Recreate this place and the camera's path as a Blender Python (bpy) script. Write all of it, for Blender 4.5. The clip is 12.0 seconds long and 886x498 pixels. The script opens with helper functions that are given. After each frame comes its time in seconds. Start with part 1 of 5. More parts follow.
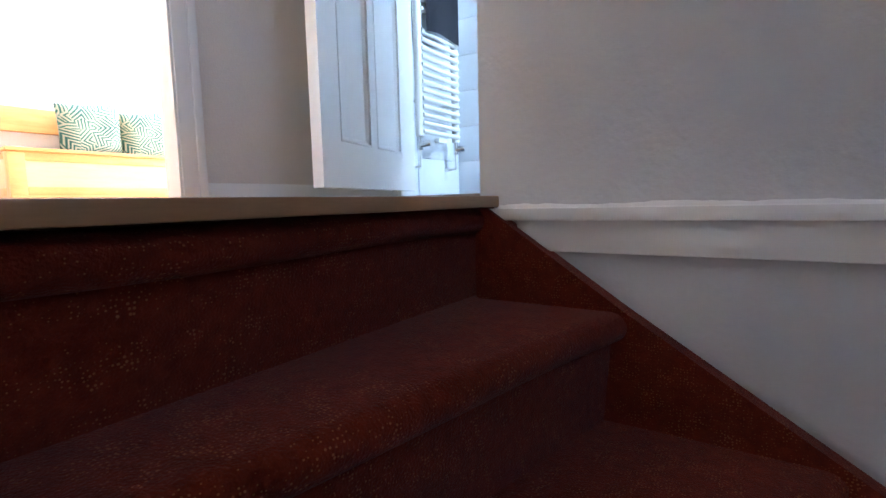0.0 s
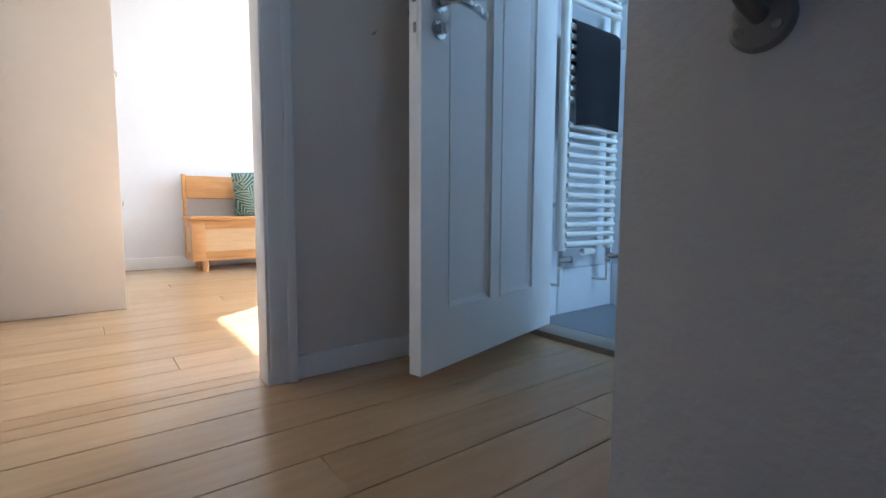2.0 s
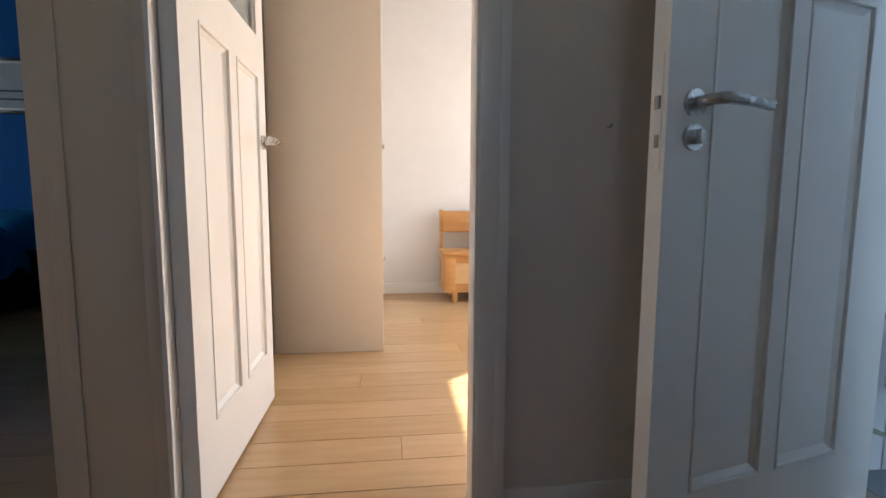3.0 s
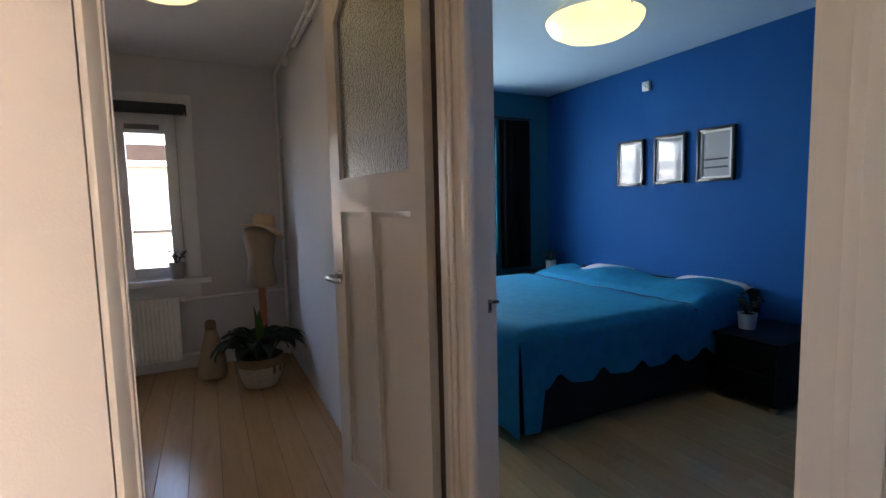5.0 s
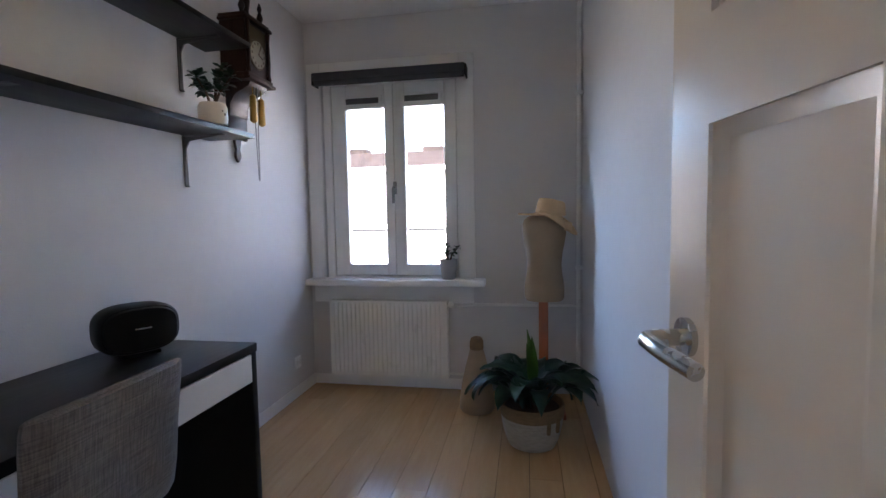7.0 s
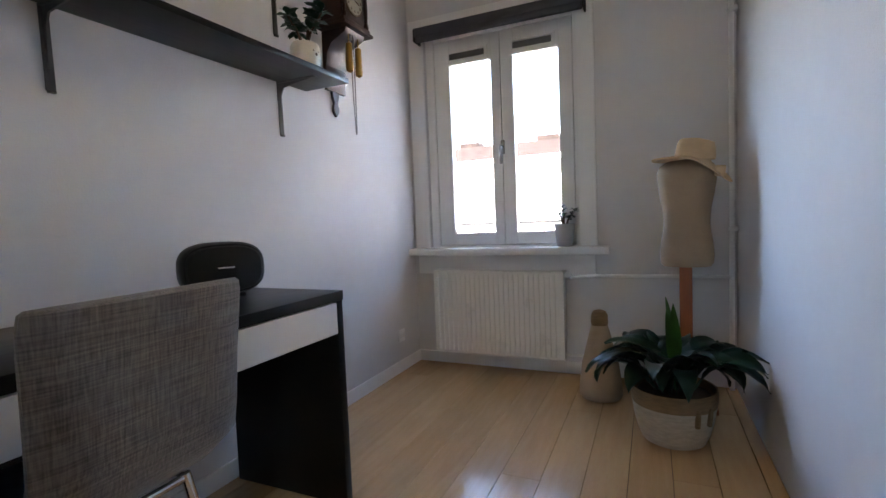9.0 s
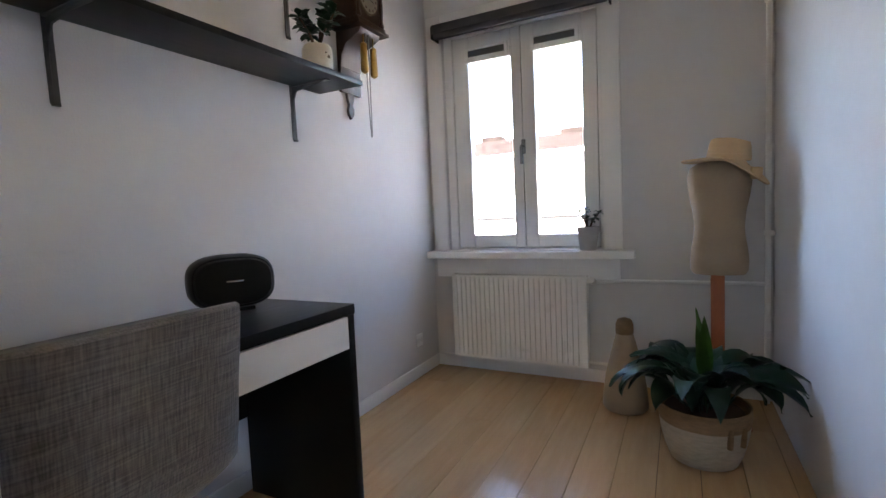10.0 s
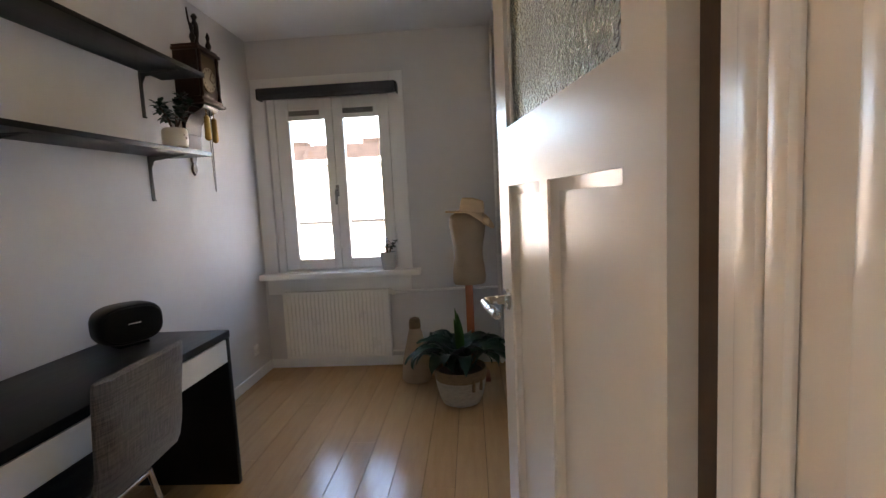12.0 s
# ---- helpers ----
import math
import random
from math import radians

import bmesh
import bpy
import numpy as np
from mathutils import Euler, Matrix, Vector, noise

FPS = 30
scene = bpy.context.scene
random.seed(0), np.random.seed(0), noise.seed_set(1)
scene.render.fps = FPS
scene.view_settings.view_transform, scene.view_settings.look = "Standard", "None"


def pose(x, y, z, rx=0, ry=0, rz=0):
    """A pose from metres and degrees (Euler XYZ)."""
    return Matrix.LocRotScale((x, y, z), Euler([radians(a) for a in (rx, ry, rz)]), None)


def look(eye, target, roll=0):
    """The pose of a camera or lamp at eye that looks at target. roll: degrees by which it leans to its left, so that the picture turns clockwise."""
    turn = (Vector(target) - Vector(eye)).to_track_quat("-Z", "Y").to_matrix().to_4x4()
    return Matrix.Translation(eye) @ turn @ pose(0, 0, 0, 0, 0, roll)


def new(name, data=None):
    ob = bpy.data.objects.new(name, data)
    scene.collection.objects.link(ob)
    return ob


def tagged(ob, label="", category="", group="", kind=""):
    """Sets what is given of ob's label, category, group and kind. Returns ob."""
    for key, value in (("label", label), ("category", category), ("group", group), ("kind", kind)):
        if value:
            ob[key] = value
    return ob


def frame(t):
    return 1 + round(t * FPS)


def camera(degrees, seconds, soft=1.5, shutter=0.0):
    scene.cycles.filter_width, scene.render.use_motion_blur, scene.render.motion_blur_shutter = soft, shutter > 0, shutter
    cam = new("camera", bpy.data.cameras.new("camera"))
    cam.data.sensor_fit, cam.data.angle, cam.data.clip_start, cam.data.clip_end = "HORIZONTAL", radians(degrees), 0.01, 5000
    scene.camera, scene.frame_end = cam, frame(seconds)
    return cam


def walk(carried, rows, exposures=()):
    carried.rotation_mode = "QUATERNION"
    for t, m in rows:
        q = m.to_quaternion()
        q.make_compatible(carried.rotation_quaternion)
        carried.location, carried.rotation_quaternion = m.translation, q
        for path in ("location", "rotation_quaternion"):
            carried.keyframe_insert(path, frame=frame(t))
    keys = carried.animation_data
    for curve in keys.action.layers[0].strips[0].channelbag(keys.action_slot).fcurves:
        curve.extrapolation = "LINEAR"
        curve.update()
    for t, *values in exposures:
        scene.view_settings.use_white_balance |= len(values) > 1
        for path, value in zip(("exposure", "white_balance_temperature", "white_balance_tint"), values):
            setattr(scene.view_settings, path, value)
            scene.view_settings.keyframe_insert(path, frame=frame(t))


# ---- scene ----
cam = camera(86.4, 12.0)
PATH = [
    (0, (0.376, -4.544, -0.012), (1.488, -6.195, -0.209), -1.4),
    (0.3, (0.411, -4.6, 0.017), (1.516, -6.256, -0.17), 0.0),
    (0.5, (0.418, -4.639, 0.063), (1.518, -6.3, -0.116), -0.4),
    (1, (0.456, -4.715, 0.207), (1.619, -6.333, 0.039), 0.1),
    (1.5, (0.517, -4.813, 0.315), (1.861, -6.284, 0.147), 0.3),
    (2, (0.547, -4.917, 0.49), (2.134, -6.122, 0.313), 0.3),
    (2.5, (0.596, -5.016, 0.655), (2.422, -5.809, 0.46), 0.2),
    (3, (0.694, -5.08, 0.822), (2.669, -5.316, 0.613), 0.3),
    (3.5, (0.784, -5.074, 0.96), (2.73, -4.671, 0.733), 0.1),
    (3.7, (0.831, -5.056, 1.02), (2.712, -4.417, 0.788), -0.0),
    (5.3, (1.361, -4.399, 1.37), (2.011, -2.515, 1.211), -1.1),
    (5.5, (1.4, -4.282, 1.377), (1.92, -2.357, 1.227), -0.8),
    (6, (1.483, -3.946, 1.37), (1.657, -1.958, 1.231), -0.8),
    (6.5, (1.556, -3.559, 1.319), (1.382, -1.572, 1.175), -0.7),
    (7, (1.563, -3.236, 1.219), (1.213, -1.271, 1.083), -1.0),
    (8.8, (1.508, -2.939, 0.972), (0.726, -1.102, 0.853), -2.3),
    (9, (1.511, -2.932, 0.974), (0.7, -1.108, 0.854), -2.3),
    (9.5, (1.512, -2.914, 0.979), (0.646, -1.116, 0.846), -2.4),
    (10, (1.504, -2.851, 1.03), (0.607, -1.07, 0.886), -2.5),
    (10.5, (1.485, -2.836, 1.175), (0.601, -1.048, 1.029), -2.7),
    (11, (1.47, -3.094, 1.217), (0.661, -1.271, 1.066), -2.5),
    (11.5, (1.549, -3.414, 1.278), (1.019, -1.494, 1.1), -3.0),
    (12, (1.692, -3.712, 1.297), (1.57, -1.726, 1.1), -2.8),
]
walk(cam, [(t, look(e, a, r)) for t, e, a, r in PATH],
     [(0.0, 4.25, 6500, 15), (1.0, 3.6, 6200, 12), (2.0, 2.65, 5800, 9), (3.0, 2.2, 7200, 15), (3.7, 2.6, 8500, 21), (5.3, 3.95, 7100, 19), (6.0, 4.25, 6900, 18), (6.5, 4.45, 6100, 17), (7.0, 4.7, 6100, 16), (9.0, 5.1, 6600, 14), (10.5, 5.1, 6700, 14), (11.5, 5.0, 7000, 15), (12.0, 4.75, 7400, 16)])
# WALK_END

# ---- world, sun, large lights ----
SUN_EL, SUN_AZ = 38.0, 141.5
world = bpy.data.worlds.new("world")
scene.world = world
world.use_nodes = True
wn = world.node_tree
sky = wn.nodes.new("ShaderNodeTexSky")
sky.sky_type, sky.sun_disc = "NISHITA", False
sky.sun_elevation, sky.sun_rotation = radians(SUN_EL), radians(SUN_AZ)
sky.ozone_density = 2.0
wn.links.new(sky.outputs[0], wn.nodes["Background"].inputs[0])
wn.nodes["Background"].inputs[1].default_value = 0.15
sun = new("sun", bpy.data.lights.new("sun", "SUN"))
sun.data.energy, sun.data.angle, sun.data.color = 4.6, radians(0.5), (1.0, 0.96, 0.91)
sun.matrix_world = look((4.49, -7.69, 2.16), (2.75, -5.36, 0.0))


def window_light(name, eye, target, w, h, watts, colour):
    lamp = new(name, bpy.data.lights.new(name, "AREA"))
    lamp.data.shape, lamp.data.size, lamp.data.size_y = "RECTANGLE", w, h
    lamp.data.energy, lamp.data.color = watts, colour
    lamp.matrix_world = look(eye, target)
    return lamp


window_light("living_window_light", (3.9, -7.56, 1.3), (3.9, -5.0, 1.0), 1.3, 1.7, 10.5, (0.80, 0.90, 1.0))
# bathroom: added area lamp for unseen daylight; the walls there have no opening
window_light("bathroom_window_light", (-0.24, -6.68, 1.6), (1.2, -6.68, 1.2), 0.45, 0.9, 5.5, (0.47, 0.72, 1.0))
window_light("bedroom_window_light", (3.4, 0.16, 1.51), (3.4, -2.0, 1.0), 1.6, 1.35, 3.1, (0.66, 0.85, 1.0))
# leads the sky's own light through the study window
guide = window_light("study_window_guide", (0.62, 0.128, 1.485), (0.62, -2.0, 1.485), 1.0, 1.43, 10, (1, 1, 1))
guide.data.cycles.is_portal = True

# ---- materials ----


def mat(name, c, rough=0.5, metal=0.0, var=0.06, scale=6.0, bump=0.0, bscale=120.0, rand=0.0, spec=0.5,
        sheen=0.0, stretch=(1, 1, 1), dark=None, emit=0.0, coat=0.0, detail=6.0, rvar=0.08):
    m = bpy.data.materials.new(name)
    m.use_nodes = True
    t = m.node_tree
    n, lk = t.nodes, t.links
    b = n["Principled BSDF"]
    b.inputs["Metallic"].default_value = metal
    b.inputs["Specular IOR Level"].default_value = spec
    b.inputs["Sheen Weight"].default_value = sheen
    b.inputs["Coat Weight"].default_value = coat
    geo = n.new("ShaderNodeNewGeometry")
    mp = n.new("ShaderNodeMapping")
    mp.inputs["Scale"].default_value = stretch
    lk.new(geo.outputs["Position"], mp.inputs[0])
    info = n.new("ShaderNodeObjectInfo")
    if rand:
        off = n.new("ShaderNodeVectorMath")
        off.operation = "MULTIPLY_ADD"
        off.inputs[1].default_value = (1, 1, 1)
        mul = n.new("ShaderNodeMath")
        mul.operation, mul.inputs[1].default_value = "MULTIPLY", 37.0
        lk.new(info.outputs["Random"], mul.inputs[0])
        lk.new(mp.outputs[0], off.inputs[0])
        lk.new(mul.outputs[0], off.inputs[2])
        co = off.outputs[0]
    else:
        co = mp.outputs[0]
    n1 = n.new("ShaderNodeTexNoise")
    n1.inputs["Scale"].default_value, n1.inputs["Detail"].default_value = scale, detail
    n2 = n.new("ShaderNodeTexNoise")
    n2.inputs["Scale"].default_value, n2.inputs["Detail"].default_value = scale * 9, 3
    lk.new(co, n1.inputs[0])
    lk.new(co, n2.inputs[0])
    avg = n.new("ShaderNodeMath")
    avg.operation = "MULTIPLY_ADD"
    avg.inputs[1].default_value = 0.45
    lk.new(n2.outputs[0], avg.inputs[0])
    lk.new(n1.outputs[0], avg.inputs[2])
    val = avg.outputs[0]
    if rand:
        rr = n.new("ShaderNodeMath")
        rr.operation = "MULTIPLY_ADD"
        rr.inputs[1].default_value = rand
        lk.new(info.outputs["Random"], rr.inputs[0])
        lk.new(val, rr.inputs[2])
        val = rr.outputs[0]
    ramp = n.new("ShaderNodeMapRange")
    ramp.inputs[1].default_value, ramp.inputs[2].default_value = 0.35, 1.1 + rand
    lk.new(val, ramp.inputs[0])
    mix = n.new("ShaderNodeMix")
    mix.data_type = "RGBA"
    lo = dark if dark else [v * (1 - 2 * var) for v in c]
    hi = [min(1, v * (1 + var)) for v in c]
    mix.inputs[6].default_value, mix.inputs[7].default_value = (*lo, 1), (*hi, 1)
    lk.new(ramp.outputs[0], mix.inputs[0])
    lk.new(mix.outputs[2], b.inputs["Base Color"])
    ro = n.new("ShaderNodeMapRange")
    ro.inputs[3].default_value, ro.inputs[4].default_value = max(0.02, rough - rvar), min(1, rough + rvar)
    lk.new(n1.outputs[0], ro.inputs[0])
    lk.new(ro.outputs[0], b.inputs["Roughness"])
    if bump:
        n3 = n.new("ShaderNodeTexNoise")
        n3.inputs["Scale"].default_value, n3.inputs["Detail"].default_value = bscale, 4
        lk.new(co, n3.inputs[0])
        bp = n.new("ShaderNodeBump")
        bp.inputs["Strength"].default_value, bp.inputs["Distance"].default_value = bump, 0.004
        lk.new(n3.outputs[0], bp.inputs["Height"])
        lk.new(bp.outputs[0], b.inputs["Normal"])
    if emit:
        lk.new(mix.outputs[2], b.inputs["Emission Color"])
        b.inputs["Emission Strength"].default_value = emit
    return m


def fabric(name, c1, c2, freq=260.0, rough=0.9):
    """Woven cloth: crossed streaks of two tones."""
    m = mat(name, c1, rough, 0, 0.1, 8, sheen=0.15)
    t = m.node_tree
    n, lk = t.nodes, t.links
    b = n["Principled BSDF"]
    tc = n.new("ShaderNodeTexCoord")
    outs = []
    for s in ((freq, freq, 9.0), (9.0, 9.0, freq)):
        mp = n.new("ShaderNodeMapping")
        mp.inputs["Scale"].default_value = s
        lk.new(tc.outputs["Object"], mp.inputs[0])
        nz = n.new("ShaderNodeTexNoise")
        nz.inputs["Scale"].default_value, nz.inputs["Detail"].default_value = 1.0, 2
        lk.new(mp.outputs[0], nz.inputs[0])
        outs.append(nz.outputs[0])
    add = n.new("ShaderNodeMath")
    add.operation = "ADD"
    lk.new(outs[0], add.inputs[0])
    lk.new(outs[1], add.inputs[1])
    mr = n.new("ShaderNodeMapRange")
    mr.inputs[1].default_value, mr.inputs[2].default_value = 0.7, 1.3
    lk.new(add.outputs[0], mr.inputs[0])
    mix = n.new("ShaderNodeMix")
    mix.data_type = "RGBA"
    mix.inputs[6].default_value, mix.inputs[7].default_value = (*c1, 1), (*c2, 1)
    lk.new(mr.outputs[0], mix.inputs[0])
    lk.new(mix.outputs[2], b.inputs["Base Color"])
    bp = n.new("ShaderNodeBump")
    bp.inputs["Strength"].default_value, bp.inputs["Distance"].default_value = 0.7, 0.002
    lk.new(add.outputs[0], bp.inputs["Height"])
    lk.new(bp.outputs[0], b.inputs["Normal"])
    return m


def glass(name, rough=0.0, tint=(1, 1, 1), ripple=0.0):
    m = bpy.data.materials.new(name)
    m.use_nodes = True
    n, lk = m.node_tree.nodes, m.node_tree.links
    b = n["Principled BSDF"]
    b.inputs["Base Color"].default_value = (*tint, 1)
    b.inputs["Roughness"].default_value = rough
    b.inputs["Transmission Weight"].default_value = 1.0
    b.inputs["IOR"].default_value = 1.45
    if ripple:
        geo = n.new("ShaderNodeNewGeometry")
        mp = n.new("ShaderNodeMapping")
        mp.inputs["Scale"].default_value = (1.0, 0.75, 1.05)
        lk.new(geo.outputs["Position"], mp.inputs[0])
        vo = n.new("ShaderNodeTexVoronoi")
        vo.inputs["Scale"].default_value = 185
        vo.feature = "SMOOTH_F1"
        lk.new(mp.outputs[0], vo.inputs[0])
        bp = n.new("ShaderNodeBump")
        bp.inputs["Strength"].default_value, bp.inputs["Distance"].default_value = ripple, 0.003
        lk.new(vo.outputs[0], bp.inputs["Height"])
        lk.new(bp.outputs[0], b.inputs["Normal"])
    return m


WALL = mat("painted_wallpaper", (0.82, 0.81, 0.80), 0.75, var=0.03, scale=1.5, bump=0.35, bscale=160)
LANDINGWALL = mat("cream_landing_paint", (0.66, 0.58, 0.51), 0.7, var=0.03, scale=1.5, bump=0.2, bscale=160)
WARMWALL = mat("warm_white_landing_paint", (0.76, 0.695, 0.635), 0.7, var=0.03, scale=1.5, bump=0.3, bscale=160)
STUDYWALL = mat("study_wall_paint", (0.67, 0.655, 0.65), 0.72, var=0.035, scale=1.5, bump=0.3, bscale=150)
PALEBLUE = mat("pale_blue_ceiling_paint", (0.36, 0.56, 0.68), 0.85, var=0.03, scale=1.2, bump=0.15, bscale=200)
PLASTER = mat("rough_painted_plaster", (0.66, 0.65, 0.645), 0.66, var=0.04, scale=2.0, bump=0.6, bscale=62)
CEIL = mat("ceiling_paint", (0.82, 0.82, 0.82), 0.85, var=0.02, scale=1.2, bump=0.15, bscale=200)
TRIM = mat("white_gloss_paint", (0.84, 0.835, 0.815), 0.28, var=0.015, scale=3, detail=2.0, rvar=0.0)
CREAM = mat("cream_gloss_paint", (0.71, 0.63, 0.53), 0.27, spec=0.5, var=0.02, scale=3, detail=2.0, rvar=0.0)
BLUE = mat("blue_wall_paint", (0.0004, 0.092, 0.30), 0.7, var=0.05, scale=2, bump=0.3, bscale=160, spec=0.12)
TEAL = mat("teal_wall_paint", (0.01, 0.16, 0.23), 0.7, var=0.05, scale=2, bump=0.3, bscale=160, spec=0.12)
PLANK = mat("oak_laminate", (0.58, 0.39, 0.218), 0.20, var=0.1, scale=5, stretch=(7, 0.7, 1), rand=0.5,
            dark=(0.45, 0.27, 0.13), bump=0.015, bscale=60, rvar=0.04)
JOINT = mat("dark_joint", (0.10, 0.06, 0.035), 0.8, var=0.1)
NOSING = mat("oak_nosing", (0.42, 0.22, 0.10), 0.35, var=0.12, scale=6, stretch=(6, 0.7, 6))
CARPET = mat("red_brown_stair_carpet", (0.195, 0.024, 0.010), 1.0, var=0.1, dark=(0.095, 0.010, 0.004), scale=60, bump=0.7, bscale=300, spec=0.05, sheen=0.1)
BLACKBROWN = mat("black_brown_veneer", (0.006, 0.005, 0.0045), 0.38, spec=0.2, var=0.25, scale=8, stretch=(8, 1, 8), rvar=0.05)
WHITELAM = mat("white_laminate", (0.74, 0.73, 0.70), 0.4, var=0.02)
STEEL = mat("brushed_steel", (0.56, 0.55, 0.53), 0.27, metal=1.0, var=0.03, scale=40, rvar=0.03)
CHROME = mat("chrome", (0.75, 0.75, 0.75), 0.1, metal=1.0, var=0.02)
GREYMETAL = mat("grey_bracket_metal", (0.27, 0.265, 0.26), 0.38, metal=0.8, var=0.1, scale=30)
BRACKET = mat("dark_bracket_metal", (0.10, 0.098, 0.095), 0.5, metal=0.4, var=0.15, scale=30)
RADWHITE = mat("radiator_enamel", (0.84, 0.83, 0.78), 0.3, var=0.02)
GLASS = glass("clear_glass")
FROST = glass("patterned_glass", 0.12, (0.86, 0.92, 0.88), 0.8)
BLIND = mat("charcoal_blind_fabric", (0.045, 0.045, 0.055), 0.7, var=0.1, scale=30)
TILE = mat("white_wall_tile", (0.80, 0.82, 0.84), 0.12, var=0.02, rand=0.1)
GREYTILE = mat("blue_grey_floor_tile", (0.17, 0.19, 0.22), 0.35, var=0.1, scale=10)
NAVY = mat("navy_terry", (0.010, 0.011, 0.022), 1.0, var=0.2, scale=40, bump=0.8, bscale=400, sheen=0.3)
PINE = mat("orange_pine", (0.66, 0.36, 0.145), 0.4, var=0.12, scale=5, stretch=(6, 0.8, 6), dark=(0.52, 0.25, 0.08))
PINELIGHT = mat("pale_pine_panel", (0.72, 0.48, 0.25), 0.42, var=0.1, scale=5, stretch=(6, 0.8, 6))
QUILT = mat("turquoise_quilt", (0.0008, 0.38, 0.66), 0.75, var=0.12, scale=14, bump=0.45, bscale=70, spec=0.15)
BEDDARK = mat("black_bed_fabric", (0.006, 0.006, 0.009), 0.9, var=0.2, scale=30)
LINEN = mat("linen_torso", (0.37, 0.275, 0.185), 0.9, var=0.07, scale=9, bump=0.3, bscale=350)
FELT = mat("cream_felt", (0.64, 0.45, 0.27), 0.9, var=0.06, scale=12, bump=0.2, bscale=300)
POST = mat("red_orange_wood", (0.36, 0.10, 0.03), 0.45, var=0.15, scale=6, stretch=(6, 6, 0.8))
LEAF = mat("glossy_green_leaf", (0.018, 0.060, 0.026), 0.3, var=0.3, scale=14, rand=0.3, dark=(0.007, 0.027, 0.015))
NEWLEAF = mat("fresh_green_leaf", (0.05, 0.13, 0.012), 0.35, var=0.2, scale=14)
BLACKPL = mat("black_plastic", (0.003, 0.003, 0.0035), 0.5, spec=0.3, var=0.1, scale=30)
RAILWOOD = mat("dark_handrail_wood", (0.10, 0.035, 0.015), 0.35, var=0.2, scale=7, stretch=(1, 7, 7))
WARMGLOW = mat("lit_lamp_glass", (1.0, 0.74, 0.34), 0.35, var=0.12, scale=7, emit=0.15)

# light flecks in the stair carpet
ct = CARPET.node_tree
geo_c = ct.nodes.new("ShaderNodeNewGeometry")
fl = ct.nodes.new("ShaderNodeTexVoronoi")
fl.inputs["Scale"].default_value, fl.inputs["Randomness"].default_value = 190, 0.6
fw = ct.nodes.new("ShaderNodeTexNoise")
fw.inputs["Scale"].default_value, fw.inputs["Detail"].default_value = 26, 3
fs = ct.nodes.new("ShaderNodeMath")
fs.operation, fs.inputs[1].default_value = "MULTIPLY_ADD", 0.7
fr = ct.nodes.new("ShaderNodeMapRange")
fr.inputs[1].default_value, fr.inputs[2].default_value = 0.58, 0.46
fr.inputs[3].default_value, fr.inputs[4].default_value = 0.0, 0.42
fm = ct.nodes.new("ShaderNodeMix")
fm.data_type = "RGBA"
fm.inputs[7].default_value = (0.50, 0.21, 0.09, 1)
bsdf = ct.nodes["Principled BSDF"]
ct.links.new(bsdf.inputs["Base Color"].links[0].from_socket, fm.inputs[6])
ct.links.new(geo_c.outputs["Position"], fl.inputs[0])
ct.links.new(geo_c.outputs["Position"], fw.inputs[0])
ct.links.new(fw.outputs[0], fs.inputs[0])
ct.links.new(fl.outputs["Distance"], fs.inputs[2])
ct.links.new(fs.outputs[0], fr.inputs[0])
ct.links.new(fr.outputs[0], fm.inputs[0])
ct.links.new(fm.outputs[2], bsdf.inputs["Base Color"])

# ---- mesh helpers ----


def bx(bm, x0, y0, z0, x1, y1, z1, bevel=0.0):
    r = bmesh.ops.create_cube(bm, size=1.0)
    for v in r["verts"]:
        v.co = Vector(((x0 + x1) / 2 + v.co.x * (x1 - x0), (y0 + y1) / 2 + v.co.y * (y1 - y0), (z0 + z1) / 2 + v.co.z * (z1 - z0)))
    if bevel:
        es = list({e for v in r["verts"] for e in v.link_edges})
        bmesh.ops.bevel(bm, geom=es, offset=bevel, segments=2, affect="EDGES", profile=0.5)
    return bm


def box(x0, y0, z0, x1, y1, z1, bevel=0.0):
    return bx(bmesh.new(), x0, y0, z0, x1, y1, z1, bevel)


def tube(bm, pts, r, seg=12, closed=False):
    """A round bar along points; r is one radius or one for each point."""
    pts = [Vector(p) for p in pts]
    rs = r if isinstance(r, (list, tuple)) else [r] * len(pts)
    rings, side = [], None
    for i, p in enumerate(pts):
        d = (pts[min(i + 1, len(pts) - 1)] - pts[max(i - 1, 0)]).normalized()
        if side is None:
            side = d.orthogonal().normalized()
        side = (side - d * side.dot(d)).normalized()
        up = d.cross(side)
        rings.append([bm.verts.new(p + rs[i] * (math.cos(a) * side + math.sin(a) * up)) for a in [2 * math.pi * k / seg for k in range(seg)]])
    for a, b in zip(rings, rings[1:]):
        for k in range(seg):
            bm.faces.new((a[k], a[(k + 1) % seg], b[(k + 1) % seg], b[k]))
    bm.faces.new(rings[0][::-1])
    bm.faces.new(rings[-1])
    return bm


def lathe(bm, profile, centre=(0, 0, 0), seg=28, sx=1.0, sy=1.0):
    """A turned shape from (radius, height) pairs."""
    rings = []
    for r, z in profile:
        rings.append([bm.verts.new((centre[0] + max(r, 0.0005) * sx * math.cos(2 * math.pi * k / seg), centre[1] + max(r, 0.0005) * sy * math.sin(2 * math.pi * k / seg), centre[2] + z)) for k in range(seg)])
    for a, b in zip(rings, rings[1:]):
        for k in range(seg):
            bm.faces.new((a[k], a[(k + 1) % seg], b[(k + 1) % seg], b[k]))
    bm.faces.new(rings[0][::-1])
    bm.faces.new(rings[-1])
    return bm


def smooth_angle(me, limit=40):
    for p in me.polygons:
        p.use_smooth = True
    me.set_sharp_from_angle(angle=radians(limit))


